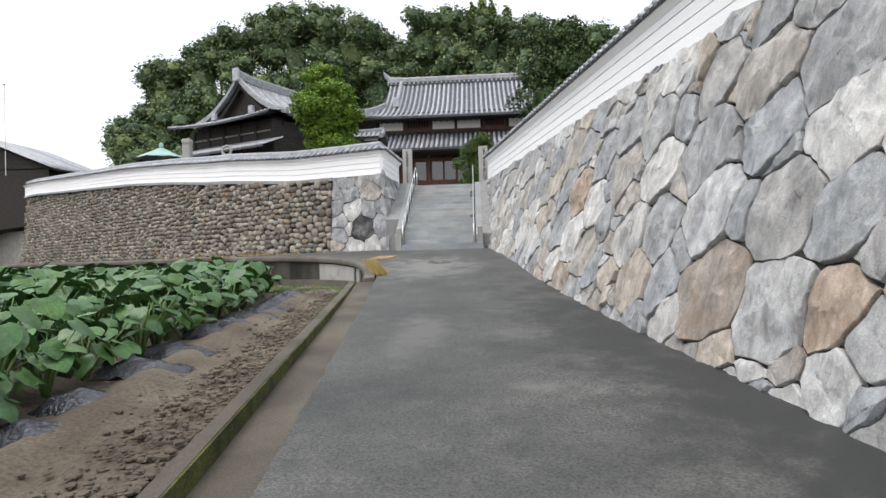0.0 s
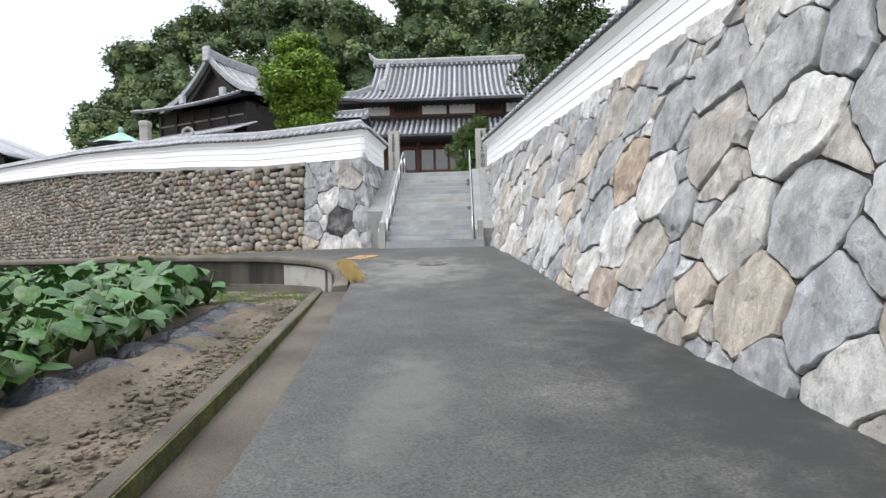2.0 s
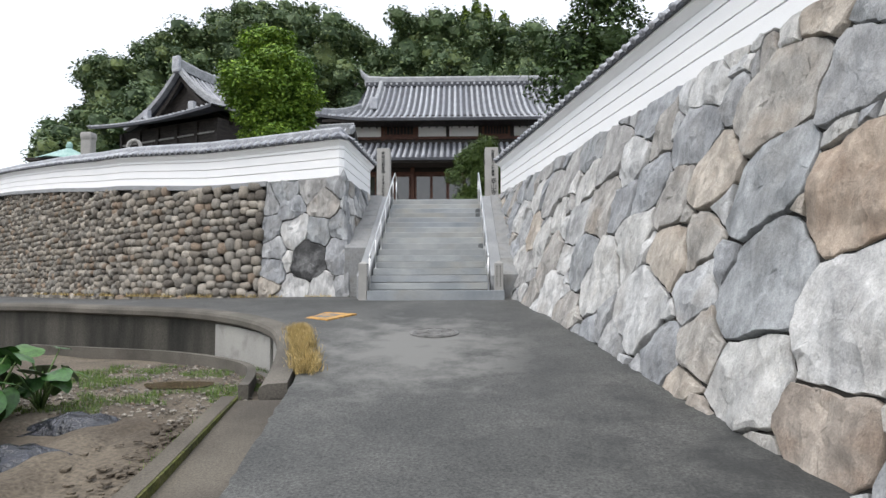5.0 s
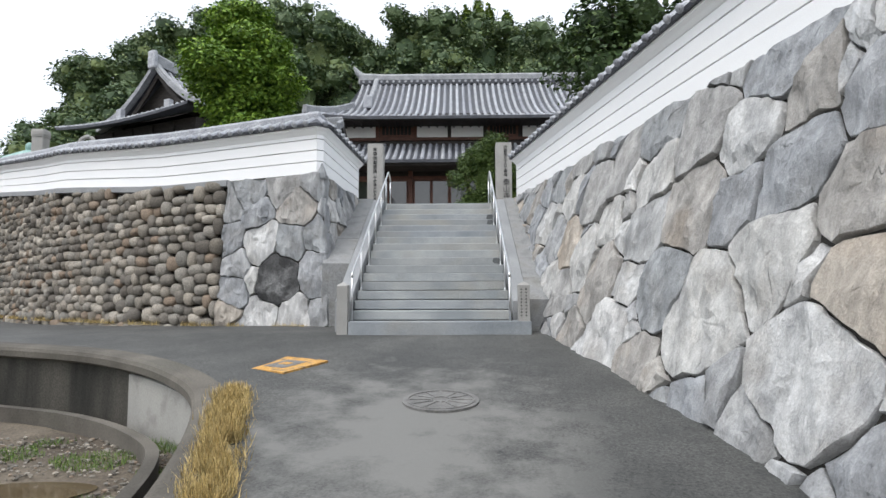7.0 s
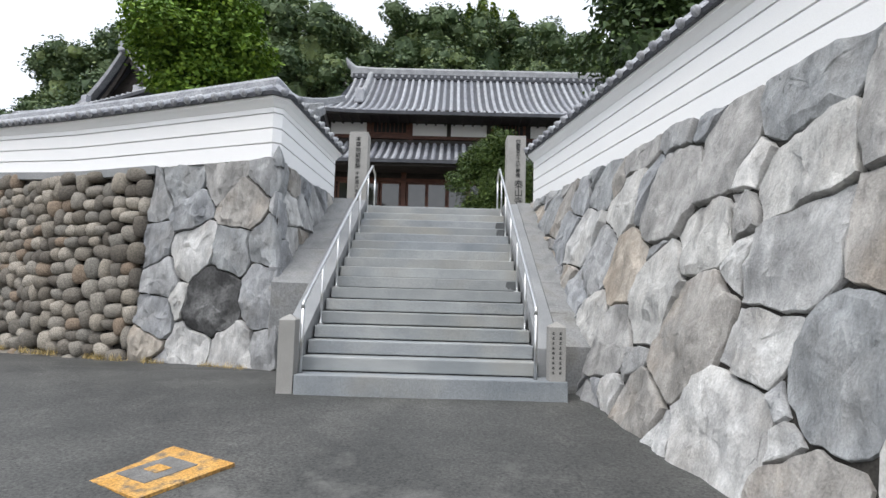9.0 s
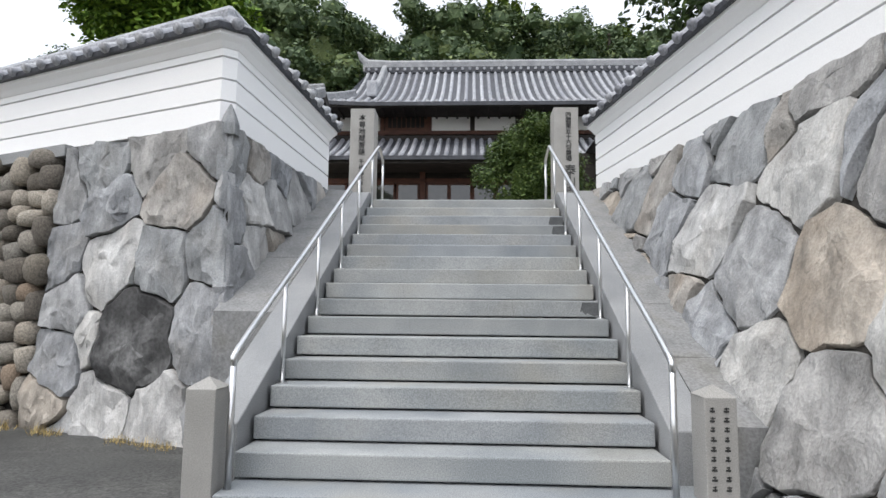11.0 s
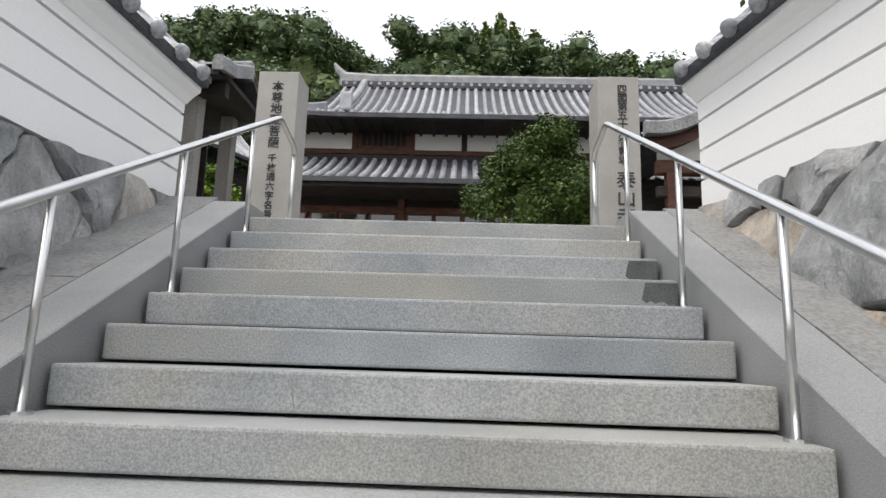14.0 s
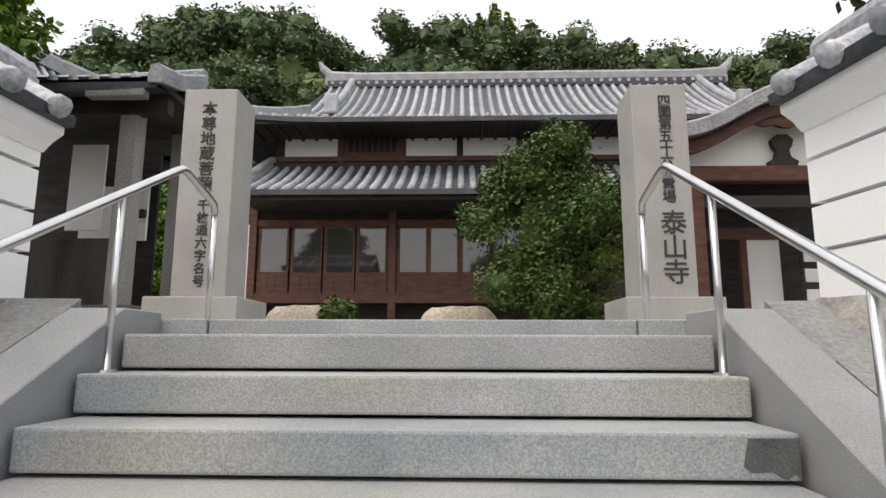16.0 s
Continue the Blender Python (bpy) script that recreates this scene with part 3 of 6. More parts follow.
# court behind the stairs, and the earth that the walls hold
court = bmesh.new()
rim = [(-1.75, 5.6), (-2.35, 5.0), (-2.6, 2.4), (-6.5, 4.1), (-10.6, 6.7), (-15.3, 10.5), (-20.3, 14.8), (-36, 27), (-75, 45), (-75, 70), (75, 70), (75, 5.6)]
top = [court.verts.new((x, y, 2.86)) for x, y in rim]
low = [court.verts.new((x, y, -1.0)) for x, y in rim]
court.faces.new(top)
for i in range(len(rim)):
    court.faces.new((top[i], top[(i + 1) % len(rim)], low[(i + 1) % len(rim)], low[i]))
tagged(part("court_ground", court, M_GRAVEL), "pale gravel temple court above the stairs", "court", kind="structure")
bank = bmesh.new()
for lo, hi in (((2.75, -26, -5), (20, 5.9, 2.6)), ):
    vs = [bank.verts.new(p) for p in ((wall_x(5.5, 2.6) + 0.35, 5.5, 2.6), (wall_x(-32, 2.6) + 0.35, -32, 2.6), (40, -32, 2.6), (40, 5.5, 2.6))]
    lowv = [bank.verts.new((v.co.x + 0.3, v.co.y, -6)) for v in vs]
    bank.faces.new(vs)
    for i in range(4):
        bank.faces.new((vs[i], vs[(i + 1) % 4], lowv[(i + 1) % 4], lowv[i]))
tagged(part("bank_ground", bank, M_SOIL), "earth terrace behind the boulder wall", "terrace", kind="structure")

# ---- long boulder wall beside the lane ----
WTOP = 2.97
WN = Vector((-1.0, -0.18, 0.32)).normalized()


def on_wall(u, v, out):
    v = min(v, WTOP)
    return Vector((wall_x(u, v), u, v)) + WN * out


rnd = random.Random(11)
boulder_wall = thing("boulder_wall", "battered retaining wall of large grey and tan granite boulders", "stone wall", kind="structure")
link("backing", mesh_of("backing", [on_wall(-32, -4.5, -0.03), on_wall(5.4, -4.5, -0.03), on_wall(5.4, WTOP - 0.03, -0.03), on_wall(-32, WTOP - 0.03, -0.03)], [(0, 1, 2, 3)], M_JOINT), boulder_wall, "dark recessed joints")
# the large stones: along the lane, height, half-width, tone (grey, pale, tan, brown)
LOWER_STRETCH = [(-16.54, -1.08, 0.28, 0), (-16.28, -1.39, 0.29, 1), (-16.05, -0.84, 0.32, 3), (-15.86, -0.01, 0.36, 0), (-15.49, 0.89, 0.46, 1), (-15.28, -0.91, 0.51, 0), (-15.23, 1.67, 0.55, 0), (-15.02, 0.15, 0.51, 0), (-14.5, -1.44, 0.23, 2), (-14.41, 1.13, 0.5, 0), (-14.17, -0.8, 0.55, 3), (-14.07, 1.8, 0.53, 2), (-13.83, 2.63, 0.36, 0), (-13.66, 0.26, 0.55, 1), (-13.32, -1.26, 0.29, 1), (-13.19, 1.07, 0.55, 0), (-12.94, 2.08, 0.5, 0), (-12.9, -0.73, 0.36, 0), (-12.39, -1.34, 0.28, 0), (-12.39, 0.04, 0.5, 0), (-12.25, 1.7, 0.3, 0), (-11.99, -0.73, 0.52, 2), (-11.82, 0.98, 0.55, 1), (-11.53, 0.01, 0.53, 1)]
MIDDLE_STRETCH = [(-11.49, 1.7, 0.52, 0), (-10.85, -1.19, 0.25, 2), (-10.75, 2.46, 0.35, 1), (-10.53, 1.13, 0.48, 2), (-10.27, -0.59, 0.31, 0), (-10.27, 2.02, 0.51, 0), (-10.06, 0.26, 0.27, 0), (-9.59, -0.31, 0.51, 2), (-9.57, -0.91, 0.33, 0), (-9.39, 0.67, 0.51, 1), (-9.31, 1.6, 0.55, 0), (-8.93, 2.37, 0.29, 0), (-8.65, -0.76, 0.36, 3), (-8.64, -0, 0.53, 1), (-8.36, 1.03, 0.5, 3), (-8.23, 2.53, 0.35, 0), (-8.05, 2.05, 0.45, 0), (-7.79, -0.54, 0.41, 1), (-7.6, 0.29, 0.53, 0), (-7.29, 1.24, 0.51, 0), (-7.08, 2.09, 0.55, 2), (-6.87, -0.28, 0.29, 2), (-6.61, 0.15, 0.34, 1), (-6.38, 0.72, 0.3, 2)]
UPPER_STRETCH = [(-6.35, -0.46, 0.36, 0), (-6.34, 1.51, 0.42, 2), (-5.84, 0.54, 0.44, 2), (-5.75, 2.56, 0.36, 1), (-5.68, 2.08, 0.47, 0), (-5.61, 1.37, 0.42, 2), (-5.58, 0.01, 0.55, 1), (-5.21, -0.47, 0.28, 0), (-4.87, 0.9, 0.41, 1), (-4.84, 1.64, 0.44, 0), (-4.8, 2.24, 0.31, 2), (-4.29, -0.38, 0.27, 0), (-4.27, 2.75, 0.46, 0), (-4.15, 1.5, 0.32, 0), (-4.08, 0.33, 0.55, 1), (-4.08, 2.12, 0.42, 1), (-3.45, 1.5, 0.45, 2), (-3.22, 2.41, 0.47, 0), (-3.22, 0.63, 0.46, 0), (-3.18, -0.16, 0.32, 2), (-2.51, 1.36, 0.45, 0), (-2.44, 0.69, 0.35, 1), (-2.36, 2.04, 0.44, 1), (-2.29, 0.08, 0.48, 1)]
STAIR_STRETCH = [(-2.23, 2.64, 0.42, 0), (-1.54, 0.78, 0.51, 2), (-1.38, 1.53, 0.35, 1), (-1.18, 2.39, 0.42, 0), (-1.08, 0.05, 0.33, 2), (-0.82, 1.09, 0.47, 1), (-0.49, 2.15, 0.54, 0), (-0.2, 0.61, 0.42, 0), (-0.04, 1.39, 0.43, 2), (-0.01, 2.25, 0.27, 0), (0.42, 0.81, 0.38, 1), (0.52, 2.2, 0.42, 1), (0.59, 2.76, 0.26, 0), (0.84, 1.55, 0.45, 0), (1.19, 1.12, 0.37, 0), (1.43, 2.59, 0.34, 0), (1.55, 1.9, 0.45, 1), (1.64, 1.4, 0.25, 2), (2.18, 2.56, 0.32, 0), (2.34, 2.11, 0.39, 0), (2.73, 2.43, 0.38, 2), (3.3, 2.49, 0.38, 0)]
stones = fill_stones(rnd, LOWER_STRETCH + MIDDLE_STRETCH + UPPER_STRETCH + STAIR_STRETCH, -31.8, 5.3, -4.3, 3.0, ((0.36, 0.5, 0.95), (0.22, 0.3, 0.9), (0.05, 0.1, 0.3)), (0, 0, 0, 1, 2, 1, 0, 2), 1600)
for poly, tone in sized_cells(stones, [(-32, -4.4), (5.35, -4.4), (5.35, WTOP), (-32, WTOP)], 0.012):
    vmax, um = max(p[1] for p in poly), sum(p[0] for p in poly) / len(poly)
    if vmax < road_z(um) - 0.05:
        continue
    vs, fs = stone_mesh(poly, on_wall, rnd, 0.048, 0.08, 0.036)
    link("boulder", stone_data(vs, fs, STONES[tone]), boulder_wall)

# ---- left wall: cobbles, corner of cut boulders ----
PLAN = [(-2.25, 1.9), (-6.35, 3.6), (-10.3, 6.1), (-15.0, 10.0), (-20.0, 14.2), (-37.2, 27.6)]
LTOP = [(0, 3.03), (4.4, 3.06), (8.5, 3.46), (11, 3.66), (15, 4.08), (21.5, 4.65), (41, 5.75)]
LEN = [0.0]
for (x0, y0), (x1, y1) in zip(PLAN, PLAN[1:]):
    LEN.append(LEN[-1] + math.hypot(x1 - x0, y1 - y0))


def left_plan(s):
    s = max(0.0, min(LEN[-1], s))
    for i in range(len(PLAN) - 1):
        if s <= LEN[i + 1]:
            t = (s - LEN[i]) / (LEN[i + 1] - LEN[i])
            p, q = Vector(PLAN[i]), Vector(PLAN[i + 1])
            d = (q - p).normalized()
            return p + (q - p) * t, Vector((-d.y, d.x))
    return Vector(PLAN[-1]), Vector((0, -1))


def on_left(s, v, out):
    p, n = left_plan(s)
    k = out + 0.10 * (3.0 - v)
    e = max(0.0, -s)
    return Vector((p.x + n.x * k + e * 0.92, p.y + n.y * k - e * 0.38, v))


cobble_wall = thing("cobble_wall", "retaining wall of rounded brown and grey river cobbles", "stone wall", kind="structure")
ss = frange(0, LEN[-1], 60)
verts = [on_left(s, z, -0.06) for s in ss for z in (-1.2, lerp_table(LTOP, s) - 0.03)]
link("backing", mesh_of("backing", verts, [(2 * i, 2 * i + 1, 2 * i + 3, 2 * i + 2) for i in range(59)], M_JOINT), cobble_wall, "dark earth between the stones")


def cobble_shape(seed, sub):
    bm = bmesh.new()
    bmesh.ops.create_icosphere(bm, subdivisions=sub, radius=1.0)
    for v in bm.verts:
        c = v.co
        q = Vector([math.copysign(abs(a) ** 0.72, a) for a in c])
        v.co = q * (1 + 0.2 * noise.noise(c * 1.1 + Vector((seed * 3.1, 0, 0))) + 0.05 * noise.noise(c * 3 + Vector((seed, 5, 0))))
    return bm


shapes = []
for k in range(12):
    bm = cobble_shape(k, 2)
    me = bpy.data.meshes.new("cobble")
    bm.to_mesh(me)
    bm.free()
    me.materials.append(M_COBBLE)
    me.polygons.foreach_set("use_smooth", [True] * len(me.polygons))
    shapes.append(me)
low_shapes = []
for k in range(8):
    bm = cobble_shape(k + 20, 1)
    bm.verts.index_update()
    low_shapes.append((np.array([v.co[:] for v in bm.verts]), np.array([[v.index for v in f.verts] for f in bm.faces])))
    bm.free()

CORNER = 2.35
spots = []
s0 = CORNER + 0.02
all_seeds = jitter_seeds(rnd, CORNER + 0.1, LEN[-1], -0.12, 5.3, 0.29, 0.215, 0.34)
while s0 < LEN[-1]:
    near = [q for q in all_seeds if s0 - 0.9 < q[0] < s0 + 3.9 and q[1] < lerp_table(LTOP, q[0]) - 0.08]
    own = [q for q in near if s0 <= q[0] < s0 + 3.0]
    ordered = own + [q for q in near if q not in own]
    for k, poly in enumerate(stone_cells(ordered, [(max(CORNER, s0 - 1), -0.3), (s0 + 4, -0.3), (s0 + 4, lerp_table(LTOP, s0 + 1.5)), (max(CORNER, s0 - 1), lerp_table(LTOP, s0 + 1.5))], 0.005, 1.2, (1.12, 0.95))):
        cu, cv = sum(a for a, _ in poly) / len(poly), sum(c for _, c in poly) / len(poly)
        if not s0 <= cu < s0 + 3.0:
            continue
        w, h = max(a for a, _ in poly) - min(a for a, _ in poly), max(c for _, c in poly) - min(c for _, c in poly)
        if cv + h * 0.42 < lerp_table(LTOP, cu):
            spots.append((cu, cv, min(w, 0.62), min(h, 0.40)))
    s0 += 3.0
spots.sort(key=lambda q: q[0])
far_v, far_f, base_i = [], [], 0
for i, (s, z, w, h) in enumerate(spots):
    p = on_left(s, z, rnd.uniform(-0.02, 0.04))
    _, n = left_plan(s)
    yaw = math.degrees(math.atan2(n.x, -n.y))
    m = pose(*p, 0, rnd.uniform(-9, 9), yaw) @ Matrix.Diagonal((w * 0.448, rnd.uniform(0.11, 0.15), h * 0.445, 1))
    if i < 300:
        link("cobble", shapes[rnd.randrange(12)], cobble_wall, m=m)
    else:
        va, fa = low_shapes[rnd.randrange(8)]
        mm = np.array(m)
        far_v.append(va @ mm[:3, :3].T + mm[:3, 3])
        far_f.append(fa + base_i)
        base_i += len(va)
tagged(link("cobbles_far", mesh_of("cobbles_far", np.concatenate(far_v), np.concatenate(far_f), M_COBBLE_FAR, True), cobble_wall), kind="stuff")

part("mortar_band", sweep([(-0.1, 0.012), (0.075, 0.012), (0.07, -0.12), (-0.1, -0.13)], [(*left_plan(q)[0], lerp_table(LTOP, q)) for q in frange(CORNER + 0.03, LEN[-1], 50)]), M_STRING, cobble_wall, "thin grey mortar course under the plaster")
corner_wall = thing("corner_wall", "corner of large squared grey granite boulders beside the stairs", "stone wall", kind="structure")


def on_side(u, v, out):
    """Face along the stairs: u runs from the corner up the flight."""
    k = out + 0.10 * (3.0 - v)
    return Vector((-2.25 + 0.084 * u + k, 1.9 + u, v))


link("backing", mesh_of("backing", [on_left(-0.45, -0.5, -0.04), on_left(CORNER + 0.1, -0.5, -0.03), on_left(CORNER + 0.1, 3.0, -0.03), on_left(0, 3.0, -0.03),
                                    on_side(-0.45, -0.5, -0.04), on_side(3.3, -0.5, -0.03), on_side(3.3, 2.95, -0.03), on_side(0, 3.0, -0.03)], [(0, 1, 2, 3), (4, 5, 6, 7)], M_JOINT), corner_wall, "dark recessed joints")
crnd = random.Random(5)


# front face: from the corner along the wall, height, half-width, tone (4: black water stains)
front = [(1.77, 2.72, 0.32, 0), (0.85, 2.8, 0.34, 0), (0.1, 2.8, 0.3, 0), (1.55, 2.27, 0.29, 0), (0.5, 2.3, 0.42, 2), (1.34, 1.64, 0.43, 1), (0.62, 1.68, 0.37, 0), (-0.06, 1.72, 0.36, 0), (1.9, 1.2, 0.28, 0), (1.95, 0.7, 0.3, 0), (1.48, 0.95, 0.16, 1), (0.86, 0.9, 0.5, 4), (-0.05, 1.05, 0.42, 0), (2.1, 0.2, 0.25, 2), (1.2, 0.15, 0.34, 1), (0.4, 0.15, 0.36, 1), (-0.3, 0.25, 0.25, 0), (2.15, 1.8, 0.25, 0), (2.2, 2.45, 0.22, 0)]
front = fill_stones(crnd, front, -0.4, 2.3, -0.4, 3.0, ((0.2, 0.26, 1.1),), (0, 0, 1), 900)
for poly, tone in sized_cells(front, [(-0.5, -0.5), (CORNER + 0.02, -0.5), (CORNER + 0.02, 3.02), (0.0, 3.02)], 0.008):
    vs, fs = stone_mesh(poly, on_left, crnd, 0.05, 0.075, 0.04)
    link("black_boulder" if tone == 4 else "boulder", stone_data(vs, fs, M_WETSTONE if tone == 4 else STONES[tone]), corner_wall, "boulder with black water stains" if tone == 4 else "")
flank = [(0.61, 2.75, 0.22, 2), (1.18, 2.78, 0.24, 0), (1.06, 2.38, 0.32, 0), (1.76, 2.46, 0.26, 0), (0.45, 2.3, 0.28, 1), (2.2, 2.83, 0.18, 0), (0.5, 1.8, 0.3, 1), (1.03, 1.91, 0.22, 2), (2.63, 2.75, 0.22, 2), (0.05, 2.7, 0.28, 0), (-0.05, 2.1, 0.3, 0), (-0.1, 1.5, 0.34, 0), (-0.2, 0.8, 0.36, 0), (0.45, 1.2, 0.3, 2), (2.9, 2.9, 0.2, 0)]
flank = fill_stones(crnd, flank, -0.4, 3.1, -0.3, 2.95, ((0.26, 0.34, 1.0),), (0, 0, 1, 2), 900)
for poly, tone in sized_cells(flank, [(-0.47, -0.3), (3.15, -0.3), (3.15, 2.98), (0.0, 2.98)], 0.008):
    vs, fs = stone_mesh(poly, on_side, crnd, 0.05, 0.075, 0.04)
    link("boulder", stone_data(vs, fs, STONES[tone]), corner_wall)
# raised tip of the corner stone
tip = bmesh.new()
for lvl, k in ((2.9, 0.10), (3.02, 0.09), (3.12, 0.055), (3.22, 0.01)):
    for a in range(6):
        tip.verts.new((-2.27 + k * math.cos(a * math.tau / 6 + 0.4) + 0.02, 1.97 + k * math.sin(a * math.tau / 6 + 0.4) - 0.02, lvl))
tip.verts.ensure_lookup_table()
for r in range(3):
    for a in range(6):
        tip.faces.new((tip.verts[r * 6 + a], tip.verts[r * 6 + (a + 1) % 6], tip.verts[r * 6 + 6 + (a + 1) % 6], tip.verts[r * 6 + 6 + a]))
tip.faces.new([tip.verts[18 + a] for a in range(6)])
part("corner_tip", tip, M_STONE, corner_wall, "pointed tip of the corner boulder")

# ---- white plaster walls with tiled copings ----
def groove_profile(h):
    prof = [(-0.34, 0.0), (-0.34, h)]
    face = [(-0.02, h)]
    for z in (0.70, 0.47, 0.245):
        face += [(-0.02, z + 0.011), (-0.09, z + 0.011), (-0.09, z - 0.011), (-0.02, z - 0.011)]
    return prof + face + [(-0.02, 0.0)]


def tile_roll(length, radius):
    """One half-round cover tile with its round end disc; it lies along -y, sloping down."""
    bm = bmesh.new()
    n = 7
    rings = []
    for y, z, r in ((0.0, 0.0, radius * 0.9), (-length * 0.55, 0.0, radius), (-length, 0.0, radius * 1.05)):
        rings.append([bm.verts.new((r * math.cos(math.pi * k / (n - 1)), y, z + r * math.sin(math.pi * k / (n - 1)))) for k in range(n)])
    for a, b in zip(rings, rings[1:]):
        for k in range(n - 1):
            bm.faces.new((a[k], a[k + 1], b[k + 1], b[k]))
    disc = [bm.verts.new((radius * 1.06 * math.cos(math.tau * k / 10), -length - 0.012, radius * 0.25 + radius * 1.06 * math.sin(math.tau * k / 10))) for k in range(10)]
    back = [bm.verts.new((v.co.x, -length + 0.03, v.co.z)) for v in disc]
    for k in range(10):
        bm.faces.new((disc[k], disc[(k + 1) % 10], back[(k + 1) % 10], back[k]))
    bm.faces.new(disc)
    return bm


ROLL = bpy.data.meshes.new("cover_tile")
bm = tile_roll(0.33, 0.056)
bmesh.ops.recalc_face_normals(bm, faces=bm.faces)
bm.to_mesh(ROLL)
bm.free()
ROLL.materials.append(M_TILE)
ROLL.polygons.foreach_set("use_smooth", [True] * len(ROLL.polygons))


def coped_wall(name, label, path, h, near):
    """Plaster wall along a path at its foot, the tiled side to the left of the walking direction."""
    w = thing(name, label, "wall", kind="structure")
    part("plaster", sweep(groove_profile(h), path), M_PLASTER, w)
    part("cornice", sweep([(-0.05, h - 0.09), (-0.005, h - 0.08), (0.04, h - 0.03), (0.10, h + 0.01), (0.10, h + 0.06), (-0.51, h + 0.06), (-0.51, h + 0.01), (-0.38, h - 0.085)], path), M_PLASTER, w, "white plaster cove under the eaves")
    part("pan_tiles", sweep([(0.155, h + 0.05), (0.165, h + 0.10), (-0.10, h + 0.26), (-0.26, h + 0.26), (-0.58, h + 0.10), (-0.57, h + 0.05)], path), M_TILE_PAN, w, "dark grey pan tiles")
    part("ridge_tiles", sweep([(-0.08, h + 0.25), (-0.08, h + 0.33), (-0.10, h + 0.335), (-0.10, h + 0.38), (-0.13, h + 0.43), (-0.18, h + 0.45), (-0.23, h + 0.43), (-0.26, h + 0.38), (-0.26, h + 0.25)], path), M_TILE, w, "grey ridge tiles")
    pts = [Vector(p) for p in path]
    count = 0
    for a, b in zip(pts, pts[1:]):
        d = b - a
        n = max(1, int(d.length / 0.27))
        yaw = math.degrees(math.atan2(d.y, d.x)) + 180
        for k in range(n):
            p = a + d * ((k + 0.5) / n)
            if not near(p):
                continue
            nn = Vector((-d.y, d.x, 0)).normalized()
            q = p + nn * -0.10 + Vector((0, 0, h + 0.255))
            link("cover_tile", ROLL, w, m=pose(*q, 0, 0, yaw) @ pose(0, 0, 0, 30.5, 0, 0))
            count += 1
    return w


left_path = [(-1.99, 5.0, 2.97), (-2.23, 2.05, 3.03)] + [(*left_plan(s)[0], lerp_table(LTOP, s)) for s in frange(0.12, LEN[-1], 40)]
coped_wall("plaster_wall", "white plaster wall with grooved boards and grey tile coping", left_path, 0.87, lambda p: p.x > -36)
right_path = [(wall_x(y, WTOP) + 0.02, y, WTOP) for y in frange(-32, 4.95, 12)]
coped_wall("plaster_wall", "long white plaster wall on boulders with grey tile coping", right_path, 0.93, lambda p: True)

# ---- stairs ----
RISE, RUN, HALF = 0.165, 0.311, 1.34
stairs = thing("stairs", "straight flight of grey granite steps with pale stringers", "stairs", kind="structure")


def nose_y(k):
    return 0.36 + RUN * (k - 3)


srnd = random.Random(3)
for k in range(1, 18):
    y0, y1, z1 = nose_y(k), nose_y(k + 1) + 0.12, RISE * k
    xa, xb = (-HALF + 0.026, HALF - 0.026) if k > 1 else (-1.31, 1.60)
    bm = box((xa, y0, z1 - RISE + (0.014 if k > 1 else -0.35)), (xb, y1, z1), 0.012)
    part("step", bm, M_STEP, stairs)
bm = box((-1.1, 5.12, 2.55), (1.1, 5.75, 2.89), 0.008)
part("landing_stone", bm, M_STEP, stairs)
for xa, xb in ((-1.75, -1.106), (1.106, 1.75)):
    part("landing_stone", box((xa, 5.1, 2.55), (xb, 5.75, 2.892), 0.008), M_STEP, stairs)


def slope_slab(x0, x1, y0, y1, lift, thick=0.9, flat_end=True):
    bm = bmesh.new()
    sl = RISE / RUN
    zz = lambda y: RISE + (y - nose_y(1)) * sl + lift
    prof = [(y0, -0.3), (y0, zz(y0)), (y1, zz(y1)), (y1 + 0.35, zz(y1)), (y1 + 0.35, -0.3)]
    a = [bm.verts.new((x0, y, z)) for y, z in prof]
    b = [bm.verts.new((x1, y, z)) for y, z in prof]
    bm.faces.new(a)
    bm.faces.new(list(reversed(b)))
    for i in range(5):
        bm.faces.new((a[i], a[(i + 1) % 5], b[(i + 1) % 5], b[i]))
    bmesh.ops.bevel(bm, geom=[e for e in bm.edges], offset=0.006, segments=1, affect="EDGES")
    return bm


part("stringer", slope_slab(-1.60, -HALF, 0.15, 4.75, 0.10), M_STRING, stairs, "pale granite stringer")
part("stringer", slope_slab(HALF, 1.60, 0.15, 4.75, 0.10), M_STRING, stairs, "pale granite stringer")
for side, ya in ((-1, 1.5), (1, 0.2)):
    y = ya
    while y < 4.7:
        y2 = min(4.85, y + srnd.uniform(0.5, 0.8))
        sl = RISE / RUN
        bm = bmesh.new()
        xa, xb = (-2.12, -1.604) if side < 0 else (1.604, 2.45)
        z = lambda q: RISE + (q - nose_y(1)) * sl + 0.095 + srnd.uniform(-0.012, 0.006)
        c = [(xa, y, z(y)), (xb, y, z(y)), (xb, y2 - 0.012, z(y2)), (xa, y2 - 0.012, z(y2))]
        up = [bm.verts.new(p) for p in c]
        dn = [bm.verts.new((p[0], p[1], -0.3)) for p in c]
        bm.faces.new(up)
        for i in range(4):
            bm.faces.new((up[i], up[(i + 1) % 4], dn[(i + 1) % 4], dn[i]))
        part("paving_slab", bm, M_SLAB, stairs, "rough sloping paving stone")
        y = y2

